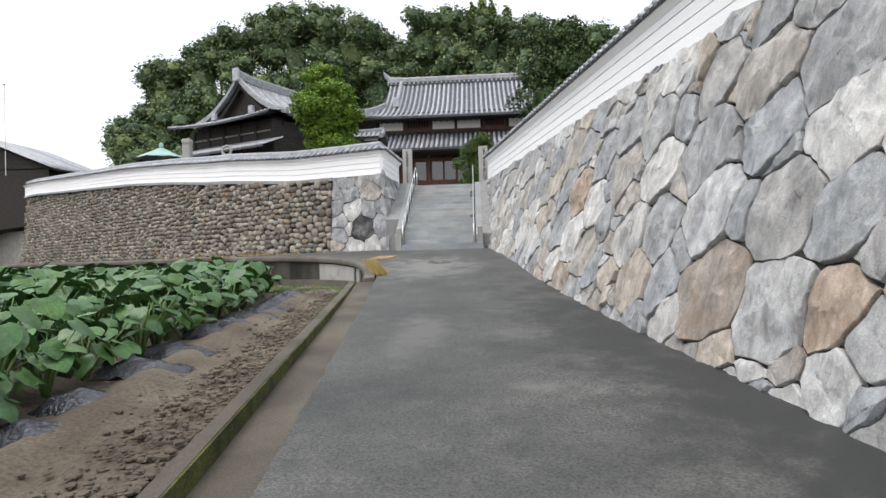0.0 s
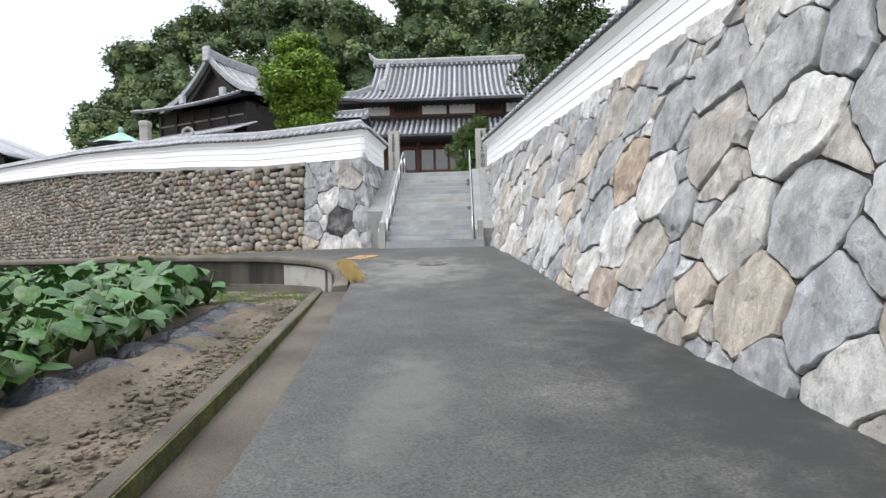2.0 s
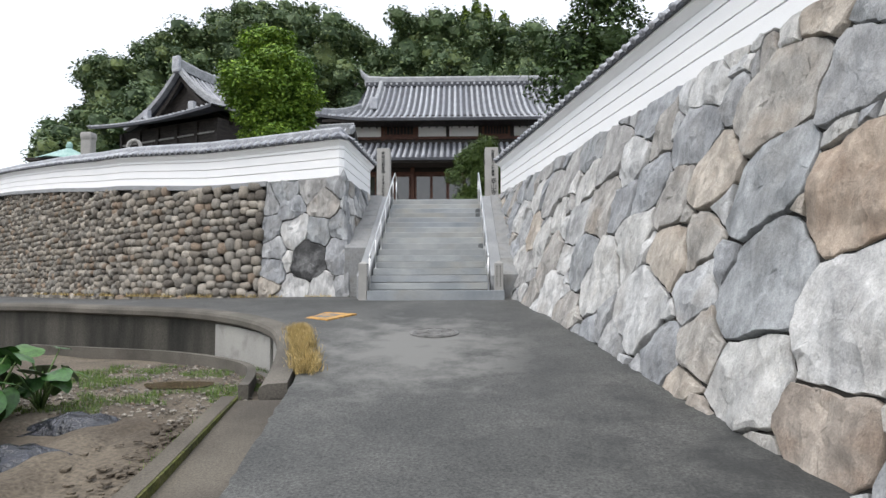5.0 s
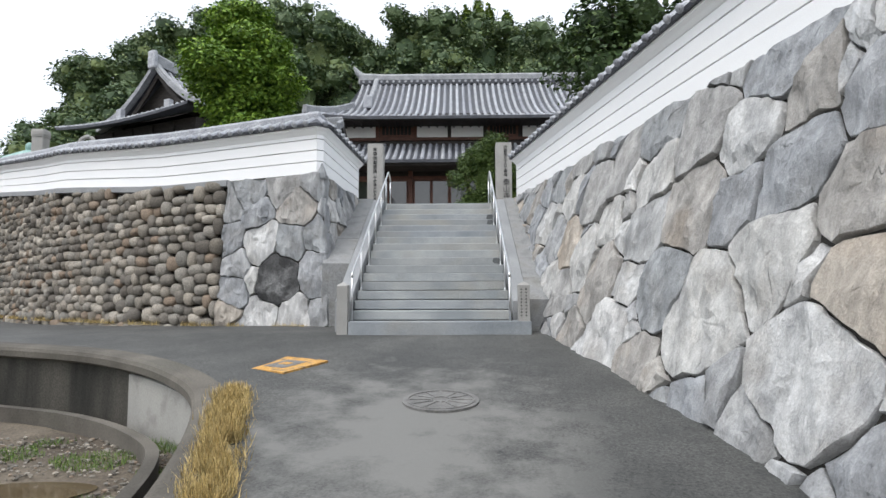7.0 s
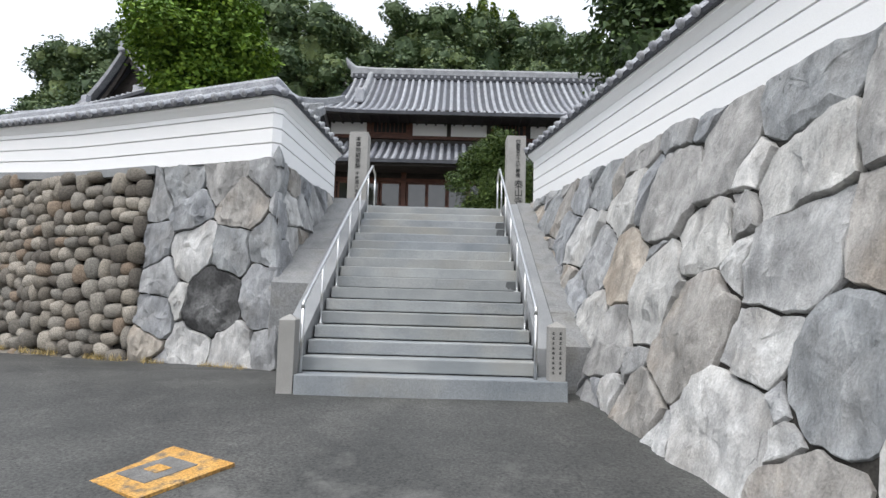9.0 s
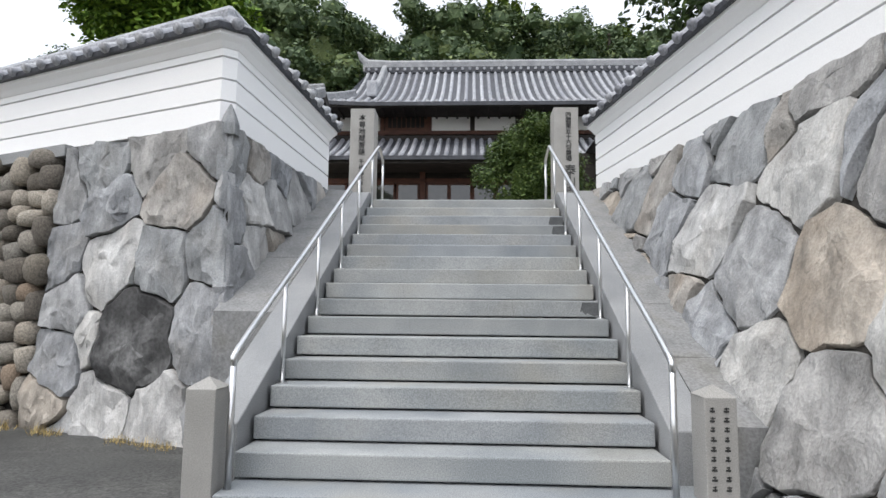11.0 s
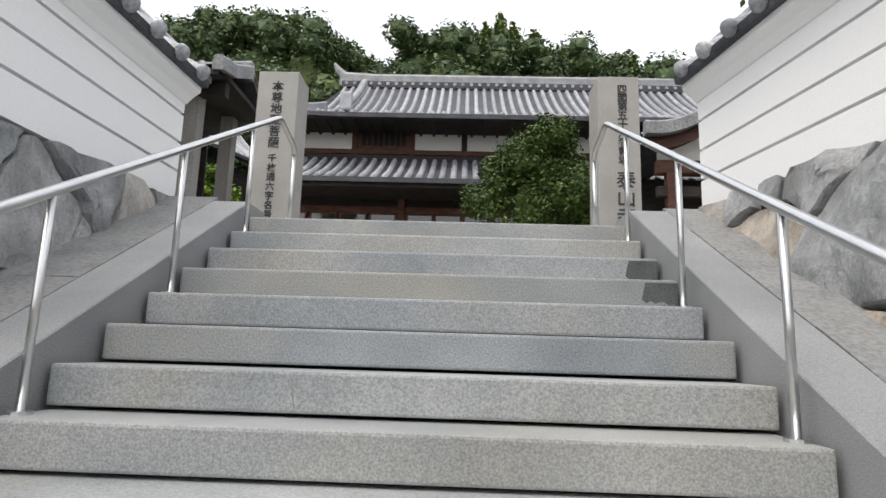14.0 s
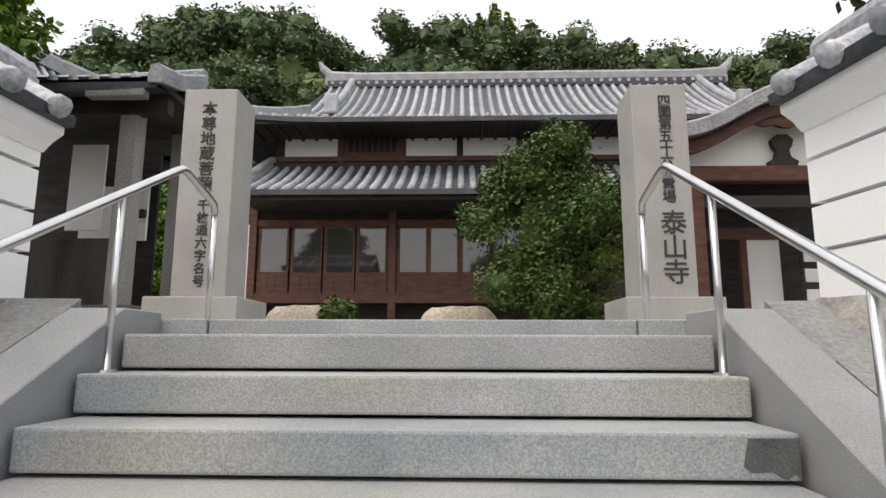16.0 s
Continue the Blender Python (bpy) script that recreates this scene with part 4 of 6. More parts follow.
# water stains and hairline cracks on the risers
def riser_mark(name, label, k, outline, mat):
    y = nose_y(k) - 0.0012
    z0 = RISE * (k - 1)
    bm = bmesh.new()
    bm.faces.new([bm.verts.new((x, y, z0 + RISE * h)) for x, h in outline])
    part(name, bm, mat, stairs, label)


for k in (8, 14, 15):
    x0, n = srnd.uniform(1.12, 1.2), 9
    x1 = 1.31
    low = [(x0 + (x1 - x0) * i / (n - 1), 0.34 - 0.2 * i / (n - 1) + srnd.uniform(-0.08, 0.08)) for i in range(n)]
    riser_mark("water_stain", "dark damp stain running down a riser", k, low + [(x1, 0.9), (x0 + 0.02, 0.9)], M_WET)
for k, x in ((7, -0.42), (9, -0.55), (11, -0.42), (8, 0.5), (5, 0.45)):
    riser_mark("hairline_crack", "pale hairline crack in a riser", k, [(x, 0.88), (x + 0.004, 0.88), (x + 0.012, 0.5), (x + 0.024, 0.12), (x + 0.021, 0.12), (x + 0.008, 0.5)], M_SLAB)

# steel handrails
for side in (-1, 1):
    x = 1.27 * side
    rail = thing("handrail", "polished stainless steel handrail on round posts", "handrail", (x, -0.14, RISE), "stair handrails")
    o = Vector((x, -0.14, RISE))
    z_at = lambda y: 0.955 + (y + 0.1) * 0.529
    line = [(x, -0.14, RISE + 0.70), (x, -0.14, RISE + 0.75), (x, -0.10, 0.945), (x, 0.2, z_at(0.2)), (x, 5.0, z_at(5.0)), (x, 5.06, 3.68), (x, 5.12, 3.68), (x, 5.42, 3.61), (x, 5.48, 3.59), (x, 5.5, 3.53)]
    part("rail", tube([Vector(p) - o for p in line], 0.021, 12), M_STEEL, rail, smooth=True)
    part("post", tube([(0, 0, 0), (0, 0, 0.72)], 0.02, 12), M_STEEL, rail, smooth=True)
    for k in (4, 7, 10, 13, 16):
        y = nose_y(k) + 0.13
        post = part("post", tube([(0, y - o.y, RISE * k - o.z), (0, y - o.y, z_at(y) - o.z)], 0.016, 10), M_STEEL, rail, smooth=True)
        part("flange", tube([(0, y - o.y, RISE * k - o.z), (0, y - o.y, RISE * k - o.z + 0.012)], 0.04, 12), M_STEEL, post)
    part("post", tube([(0, 5.5 - o.y, 2.89 - o.z), (0, 5.5 - o.y, 3.54 - o.z)], 0.018, 10), M_STEEL, rail, smooth=True)

# newel stones at the foot
for side in (-1, 1):
    newel = thing("newel_stone", "short square granite post with a pyramid cap" if side < 0 else "short inscribed granite post with a pyramid cap", "stone post", (1.49 if side > 0 else -1.41, -0.14, -0.1 if side < 0 else 0.16), "newel stones")
    hgt = 0.84 if side < 0 else 0.58
    part("shaft", box((-0.088, -0.105, 0), (0.088, 0.105, hgt), 0.008), M_PILLAR, newel)
    bm = bmesh.new()
    bmesh.ops.create_cone(bm, cap_ends=True, segments=4, radius1=0.132, radius2=0.002, depth=0.06, matrix=Matrix.Translation((0, 0, hgt + 0.03)) @ Matrix.Rotation(radians(45), 4, "Z"))
    part("cap", bm, M_PILLAR, newel)
    if side > 0:
        irnd = random.Random(9)
        for cx in (-0.045, 0.03):
            for q in range(9):
                bm = bmesh.new()
                z = hgt - 0.05 - q * 0.052
                box((cx - 0.016, -0.109, z - 0.03), (cx + irnd.uniform(0.008, 0.016), -0.1045, z - 0.02), 0, bm)
                box((cx - 0.004, -0.1088, z - 0.032), (cx + 0.003, -0.1043, z - 0.004), 0, bm)
                box((cx - 0.012, -0.109, z - 0.013), (cx + irnd.uniform(0.004, 0.014), -0.1045, z - 0.006), 0, bm)
                part("inscription_mark", bm, M_INK, newel, "small worn black mark")


def writing(parent, text, x, y, ztop, size, pitch, name="inscription"):
    """A column of carved characters on a face turned towards -y."""
    for i, ch in enumerate(text):
        if ch == " ":
            continue
        cu = bpy.data.curves.new("glyph", "FONT")
        cu.body, cu.size, cu.align_x, cu.extrude = ch, size, "CENTER", 0.003
        cu.offset = 0.0018
        cu.resolution_u = 2
        ob = bpy.data.objects.new("glyph", cu)
        scene.collection.objects.link(ob)
        bpy.context.view_layer.update()
        me = bpy.data.meshes.new_from_object(ob.evaluated_get(bpy.context.evaluated_depsgraph_get()))
        bpy.data.objects.remove(ob)
        me.materials.clear()
        me.materials.append(M_INK)
        link(name, me, parent, m=pose(x, y, ztop - pitch * (i + 1), 90, 0, 0))


for cx, name_l in ((-1.81, "left"), (1.76, "right")):
    pil = thing("stone_pillar", "tall square granite pillar carved with black characters", "stone pillar", (cx, 6.75, 2.86), "gate pillars")
    part("shaft", box((-0.215, -0.21, 0.26), (0.215, 0.21, 1.95), 0.012), M_PILLAR, pil)
    part("plinth", box((-0.36, -0.34, 0.0), (0.36, 0.34, 0.26), 0.012), M_PILLAR, pil)
    if name_l == "left":
        writing(pil, "本尊地蔵菩薩", 0.0, -0.2125, 1.86, 0.125, 0.125)
        writing(pil, "千枚通六字名号", -0.0, -0.2125, 1.05, 0.095, 0.1)
    else:
        writing(pil, "四國第五十六番霊場", 0.04, -0.2125, 1.87, 0.105, 0.097)
        writing(pil, "泰山寺", 0.06, -0.2125, 0.95, 0.20, 0.19)

# lids in the asphalt
lid = thing("manhole_cover", "round cast-iron manhole cover set in asphalt", "manhole cover", (0.25, -3.92, road_z(-3.92)))
bm = bmesh.new()
bmesh.ops.create_cone(bm, cap_ends=True, segments=40, radius1=0.37, radius2=0.37, depth=0.03)
part("rim", bm, M_IRON, lid)
bm = bmesh.new()
for k in range(12):
    a = k * math.tau / 12
    m = Matrix.Rotation(a, 4, "Z")
    made = bmesh.ops.create_cube(bm, size=1, matrix=m @ Matrix.Translation((0.2, 0, 0.018)) @ Matrix.Diagonal((0.2, 0.022, 0.008, 1)))
for r in (0.32, 0.09):
    for k in range(32):
        a = k * math.tau / 32
        bmesh.ops.create_cube(bm, size=1, matrix=Matrix.Rotation(a, 4, "Z") @ Matrix.Translation((r, 0, 0.018)) @ Matrix.Diagonal((0.018, r * 0.2, 0.008, 1)))
part("relief", bm, M_IRON, lid, "raised worn relief")
lid.matrix_basis = pose(0.25, -3.92, road_z(-3.92) + 0.0, 5.6, 0, 0)
hyd = thing("hydrant_cover", "square yellow-painted hydrant cover in the asphalt", "hydrant cover", (-1.68, -2.42, road_z(-2.42) + 0.008), rz=-8)
part("painted_square", box((-0.36, -0.36, -0.03), (0.36, 0.36, 0.004), 0), M_ORANGE, hyd)
part("iron_lid", box((-0.17, -0.2, -0.02), (0.17, 0.2, 0.009), 0.004), M_IRON, hyd)
part("lid_mark", box((-0.075, -0.06, 0), (0.075, 0.06, 0.013), 0.003), M_ORANGE, hyd)
hyd.matrix_basis = pose(-1.68, -2.42, road_z(-2.42) + 0.010, 5.5, 1.0, -32)

# ---- tiled roofs ----
def tiled_slope(parent, fn, u0, u1, spacing, nv, radius, name="roll_tile", pan_label="dark grey pan tiles", limit=None, roll_mat=None):
    """Pan sheet over fn(u, v), v from ridge to eave, with round cover-tile rows down it. limit(u) gives the v at which a row starts."""
    nu = max(2, int((u1 - u0) / spacing) + 1)
    us, vs = frange(u0, u1, nu), frange(0, 1, nv)
    lim = limit or (lambda u: 0.0)
    verts, faces = [], []
    for u in us:
        a = lim(u)
        for v in vs:
            verts.append(fn(u, a + (1 - a) * v))
    m = len(verts)
    verts += [Vector(p) - Vector((0, 0, 0.14)) for p in verts]
    for i in range(nu - 1):
        for j in range(nv - 1):
            q = (i * nv + j, i * nv + j + 1, (i + 1) * nv + j + 1, (i + 1) * nv + j)
            faces += [q, tuple(m + k for k in reversed(q))]
        e0, e1 = i * nv + nv - 1, (i + 1) * nv + nv - 1
        faces.append((e0, e0 + m, e1 + m, e1))
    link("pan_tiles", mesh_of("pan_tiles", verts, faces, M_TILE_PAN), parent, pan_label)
    sides = 6
    for u in us:
        a = lim(u)
        if a > 0.97:
            continue
        pts = [Vector(fn(u, a + (1 - a) * v)) for v in vs]
        across = (Vector(fn(u + 0.01, 1)) - Vector(fn(u, 1))).normalized()
        rv, rf = [], []
        for i, p in enumerate(pts):
            d = (pts[min(i + 1, nv - 1)] - pts[max(i - 1, 0)]).normalized()
            up = across.cross(d)
            if up.z < 0:
                up = -up
            r = radius * (1.0 + 0.06 * (i % 2))
            rv += [p + across * (r * math.cos(math.pi * k / (sides - 1))) + up * (r * math.sin(math.pi * k / (sides - 1))) for k in range(sides)]
        for i in range(nv - 1):
            rf += [(i * sides + k, i * sides + k + 1, (i + 1) * sides + k + 1, (i + 1) * sides + k) for k in range(sides - 1)]
        rf.append(tuple((nv - 1) * sides + k for k in range(sides)))
        link(name, mesh_of(name, rv, rf, roll_mat or M_TILE, True), parent)


def ridge_bar(parent, pts, w, h, name="ridge", label="layered grey ridge tiles"):
    bm = sweep([(-w / 2, -0.1), (-w / 2, h * 0.35), (-w * 0.4, h * 0.37), (-w * 0.4, h * 0.8), (-w * 0.25, h), (w * 0.25, h), (w * 0.4, h * 0.8), (w * 0.4, h * 0.37), (w / 2, h * 0.35), (w / 2, -0.1)], pts)
    return part(name, bm, M_RIDGE, parent, label)


def quad3(z0, zm, z1, v):
    """A curve through three heights at v = 0, 0.5, 1."""
    return z0 * (2 * v - 1) * (v - 1) + zm * 4 * v * (1 - v) + z1 * v * (2 * v - 1)


# ---- main hall ----
hall = thing("main_hall", "two-storey temple hall with red-brown timber, white panels and grey tile roofs", "temple hall", (2.5, 18.9, 2.86))
HO = Vector((2.5, 18.9, 2.86))


def H(x, y, z):
    return Vector((x, y, z)) - HO


def hbox(name, lo, hi, mat, label="", bevel=0.0, parent=None):
    return part(name, box(H(*lo), H(*hi), bevel), mat, parent or hall, label)


RX0, RX1 = -5.15, 10.4
def hall_front(u, v):
    y = 24.2 + (17.3 - 24.2) * v
    flare = 0.22 * max(0.0, (abs(u - 2.6) - 6.0) / 3.0) ** 2 * v
    return H(u, y, quad3(12.95, 10.35, 8.9, v) + flare)


def hip_limit(u):
    if u < -4.9:
        return 0.5 + 0.5 * (-4.9 - u) / 1.75
    if u > 10.1:
        return 0.5 + 0.5 * (u - 10.1) / 1.75
    return 0.0


tiled_slope(hall, hall_front, -6.6, 11.8, 0.335, 14, 0.078, limit=hip_limit)
tiled_slope(hall, lambda u, v: H(u, 24.2 + 6.9 * v, quad3(12.95, 10.35, 8.9, v)), -6.6, 11.8, 3.0, 8, 0.088, limit=hip_limit)
for sx, dx in ((-4.9, -1), (10.1, 1)):
    tiled_slope(hall, lambda u, v: H(sx + dx * 1.7 * v, 24.2 + (u - 24.2) * (0.5 + 0.5 * v), 10.35 - 1.45 * v), 17.35, 31.05, 0.8, 4, 0.088)
    g = bmesh.new()
    g.faces.new([g.verts.new(H(sx - dx * 0.4, 24.2 + dy, z)) for dy, z in ((-3.4, 10.3), (3.4, 10.3), (0, 12.7))])
    part("gable_wall", g, M_DARKWOOD, hall)
ridge_bar(hall, [H(x, 24.2, 12.9 + 0.18 * max(0, (abs(x - 2.6) - 6.5)) ** 2 * 0.3) for x in frange(RX0, RX1, 12)], 0.5, 0.56, "main_ridge", "tall pale grey main ridge")
# thin band in the dark pan colour, below the paler ridge
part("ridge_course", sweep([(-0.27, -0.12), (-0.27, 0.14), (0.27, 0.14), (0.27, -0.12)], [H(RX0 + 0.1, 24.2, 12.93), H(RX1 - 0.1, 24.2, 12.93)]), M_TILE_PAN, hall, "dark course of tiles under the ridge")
for x in frange(RX0 + 0.3, RX1 - 0.3, 44):
    part("ridge_disc", tube([H(x, 23.95, 12.97), H(x, 23.9, 12.97)], 0.075, 8), M_TILE, hall, "round tile end under the ridge")
for sx, dx in ((RX0, -1), (RX1, 1)):
    part("ridge_finial", tube([H(sx - dx * 0.25, 24.2, 13.3), H(sx + dx * 0.1, 24.2, 13.62), H(sx + dx * 0.32, 24.2, 13.98)], 0.1, 8, radii=[0.22, 0.17, 0.05]), M_RIDGE, hall, "upturned ridge-end tile")
for sx, dx in ((-4.1, -1), (9.3, 1)):
    pts = [hall_front(sx - dx * 0.0, v) + Vector((0, 0, 0.05)) for v in frange(0.02, 0.5, 8)]
    ridge_bar(hall, pts, 0.34, 0.38, "descending_ridge", "pale descending ridge with an end tile")
    p = pts[-1]
    part("end_tile", box(p + Vector((-0.22, -0.3, -0.1)), p + Vector((0.22, 0.0, 0.62)), 0.08), M_TILE, hall, "ornamental ridge-end tile")
    hip = [hall_front(sx + dx * 0.8 + dx * 1.7 * t, 0.5 + 0.48 * t) + Vector((0, 0, 0.05)) for t in frange(0, 1, 6)]
    ridge_bar(hall, hip, 0.3, 0.3, "hip_ridge", "pale hip ridge")
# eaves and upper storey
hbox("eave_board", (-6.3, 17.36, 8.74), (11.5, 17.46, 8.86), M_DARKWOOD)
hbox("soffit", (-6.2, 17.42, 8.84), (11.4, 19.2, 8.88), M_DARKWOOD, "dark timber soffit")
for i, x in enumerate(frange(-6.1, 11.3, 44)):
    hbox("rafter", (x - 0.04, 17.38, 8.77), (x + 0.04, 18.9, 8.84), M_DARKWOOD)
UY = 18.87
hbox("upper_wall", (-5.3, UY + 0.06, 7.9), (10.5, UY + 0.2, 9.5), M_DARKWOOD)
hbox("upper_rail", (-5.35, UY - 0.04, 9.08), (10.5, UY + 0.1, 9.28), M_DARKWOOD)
hbox("upper_sill", (-5.35, UY - 0.05, 8.14), (10.5, UY + 0.1, 8.29), M_WOOD)
hbox("lower_sill", (-5.35, UY - 0.06, 7.98), (10.5, UY + 0.1, 8.06), M_WOOD)
for x0, x1, kind_ in ((-5.02, -3.45, 0), (-3.25, -1.6, 1), (-1.5, 0.06, 0), (0.24, 1.8, 0), (2.0, 3.5, 1), (3.72, 5.2, 0), (5.4, 6.9, 1), (7.1, 8.6, 0), (8.8, 10.3, 0)):
    if kind_ == 0:
        hbox("white_panel", (x0, UY, 8.3), (x1, UY + 0.07, 9.07), M_PAPER, "white plaster wall panel")
    else:
        win = hbox("upper_window", (x0, UY - 0.02, 8.3), (x1, UY + 0.065, 9.07), M_WOOD, "low wooden lattice window")
        part("opening", box(H(x0 + 0.12, UY - 0.028, 8.42), H(x1 - 0.12, UY - 0.02, 8.95)), M_GLASS, win)
        for x in frange(x0 + 0.28, x1 - 0.28, 7):
            part("bar", box(H(x - 0.02, UY - 0.05, 8.42), H(x + 0.02, UY - 0.03, 8.95)), M_WOOD, win)
    hbox("upper_post", (x1 + 0.0, UY - 0.035, 7.95), (x1 + 0.17, UY + 0.06, 9.3), M_DARKWOOD if x1 > 0 else M_WOOD)
hbox("corner_post", (-5.25, UY - 0.04, 6.5), (-5.04, UY + 0.06, 9.3), M_DARKWOOD)
tiled_slope(hall, lambda u, v: H(u, 18.8 - 2.5 * v, quad3(8.0, 7.22, 6.62, v)), -5.45, 10.5, 0.31, 7, 0.082)
ridge_bar(hall, [H(-5.35, 18.75, 8.0), H(-5.4, 17.5, 7.28), H(-5.5, 16.35, 6.72)], 0.3, 0.26, "verge_ridge", "pale verge tiles")
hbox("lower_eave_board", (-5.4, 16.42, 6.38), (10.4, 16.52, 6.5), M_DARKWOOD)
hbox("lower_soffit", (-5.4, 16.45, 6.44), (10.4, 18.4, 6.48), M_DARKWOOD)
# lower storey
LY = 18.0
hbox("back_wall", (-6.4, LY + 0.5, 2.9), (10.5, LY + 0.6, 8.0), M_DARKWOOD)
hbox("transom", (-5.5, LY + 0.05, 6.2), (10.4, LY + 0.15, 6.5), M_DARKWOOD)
hbox("lintel", (-5.5, LY - 0.06, 6.03), (10.4, LY + 0.1, 6.2), M_WOOD, "red-brown lintel")
hbox("floor_beam", (-5.5, LY - 0.08, 3.93), (10.4, LY + 0.12, 4.2), M_WOOD, "red-brown floor beam")
hbox("white_end_wall", (-6.3, LY + 0.1, 3.9), (-5.62, LY + 0.2, 6.1), M_PAPER, "white plaster end wall")
for x in (-5.6, -1.78, 2.0, 5.8, 9.6):
    hbox("post", (x, LY - 0.1, 2.86), (x + 0.2, LY + 0.1, 6.5), M_WOOD)
for x0 in (-5.36, -4.45, -3.55, -2.66, -1.56, -0.72, 0.14, 1.02, 2.25, 3.1, 4.0, 4.9, 6.05, 6.95, 7.85, 8.7):
    x1 = x0 + 0.85
    door = hbox("sliding_door", (x0, LY - 0.02, 4.2), (x1, LY + 0.03, 6.03), M_WOOD, "red-brown glazed sliding door")
    part("pane", box(H(x0 + 0.09, LY - 0.032, 4.76), H(x1 - 0.06, LY - 0.024, 5.95)), M_GLASS, door, "reflecting glass pane")
    for k in range(3):
        xa = x0 + 0.1 + k * 0.235
        part("lower_panel", box(H(xa, LY - 0.034, 4.28), H(xa + 0.2, LY - 0.022, 4.66), 0.006), M_WOOD, door)
for x, s in ((-2.75, 0.82), (0.15, 0.8)):
    rock = bmesh.new()
    bmesh.ops.create_icosphere(rock, subdivisions=3, radius=1.0)
    for v in rock.verts:
        v.co = Vector((v.co.x * 0.95, v.co.y * 0.5, max(-0.3, min(0.55, v.co.z * 0.75)))) * s * (1 + 0.08 * noise.noise(v.co * 2))
        v.co.z += 0.25 * s
    r_ob = part("garden_rock", rock, M_ROCK)
    r_ob.matrix_basis = pose(x, 13.2, 2.86)
    tagged(r_ob, "flat tan stepping rock before the hall", "rock", "stepping rocks")


# ---- foliage ----
def leaf_cards(rng, blobs, count, size, droop=0.0):
    """Leaf sprays scattered through the outer part of a set of uneven ellipsoids: four-cornered bent leaves."""
    vol = np.array([b[3] * b[4] * b[5] for b in blobs]) ** 0.67
    pick = rng.choice(len(blobs), count, p=vol / vol.sum())
    B = np.array(blobs)[pick]
    d = rng.normal(size=(count, 3))
    d /= np.linalg.norm(d, axis=1)[:, None]
    lump = 1 + 0.16 * np.sin(d[:, :1] * 5 + B[:, :1] * 3) * np.cos(d[:, 2:] * 4 + B[:, 1:2]) + 0.1 * np.sin(d[:, 1:2] * 11 + B[:, 2:3])
    r = (0.55 + 0.45 * rng.random((count, 1)) ** 0.5) * lump
    r[rng.random(count) < 0.07] *= 1.13
    c = B[:, :3] + d * r * B[:, 3:]
    up = d * 0.55 + np.array([0, 0, 0.75]) + rng.normal(size=(count, 3)) * 0.45
    up /= np.linalg.norm(up, axis=1)[:, None]
    a = np.cross(up, rng.normal(size=(count, 3)))
    a /= np.linalg.norm(a, axis=1)[:, None]
    b = np.cross(up, a)
    s = size * (0.6 + 0.8 * rng.random((count, 1)))
    v = np.stack([c - a * s, c + b * s * 0.55 - up * s * 0.15, c + a * s - up * s * 0.25, c - b * s * 0.55 - up * s * 0.15], 1).reshape(-1, 3)
    return v


def cards_mesh(name, v, mat):
    n = len(v) // 4
    me = bpy.data.meshes.new(name)
    me.vertices.add(len(v))
    me.vertices.foreach_set("co", v.astype(np.float32).ravel())
    me.loops.add(n * 4)
    me.loops.foreach_set("vertex_index", np.arange(n * 4, dtype=np.int32))
    me.polygons.add(n)
    me.polygons.foreach_set("loop_start", np.arange(0, n * 4, 4, dtype=np.int32))
    me.polygons.foreach_set("loop_total", np.full(n, 4, dtype=np.int32))
    me.update(calc_edges=True)
    me.validate()
    me.materials.append(mat)
    return me


def cores(rng, blobs, k):
    """Rough inner masses of foliage that close the crown's heart."""
    vs, fs, n0 = [], [], 0
    for x, y, z, rx, ry, rz in blobs:
        va, fa = low_shapes[int(rng.integers(8))]
        vs.append(va * np.array([rx, ry, rz]) * k + np.array([x, y, z]))
        fs.append(fa + n0)
        n0 += len(va)
    return np.concatenate(vs), np.concatenate(fs)


def tree(name, label, category, at, blobs, count, size, mat, trunk, limbs=7, seed=1, core=True):
    """Blobs are (x, y, z, rx, ry, rz) from the foot. trunk: (height, radius)."""
    rng = np.random.default_rng(seed)
    t = thing(name, label, category, at)
    h, r = trunk
    lean = rng.uniform(-0.15, 0.15, 2)
    bm = tube([(lean[0] * h * k * k, lean[1] * h * k * k, h * k) for k in frange(0, 1, 6)], r, 9, radii=[r * (1.25 - 0.75 * k) for k in frange(0, 1, 6)])
    for i in range(limbs):
        b = blobs[i % len(blobs)]
        k = rng.uniform(0.4, 0.95)
        s = Vector((lean[0] * h * k * k, lean[1] * h * k * k, h * k))
        e = Vector((b[0] + rng.uniform(-0.4, 0.4) * b[3], b[1] + rng.uniform(-0.4, 0.4) * b[4], b[2] + rng.uniform(-0.2, 0.5) * b[5]))
        m_ = (s + e) / 2 + Vector((0, 0, 0.12 * (e - s).length))
        tube([s, m_, e], r * 0.35, 6, bm, radii=[r * 0.45, r * 0.3, r * 0.08])
    part("trunk", bm, M_BARK, t, smooth=True)
    link("crown", cards_mesh("crown", leaf_cards(rng, blobs, count, size), mat), t)
    if core:
        link("inner_foliage", mesh_of("inner_foliage", *cores(rng, blobs, 0.5), mat), t)
    return t


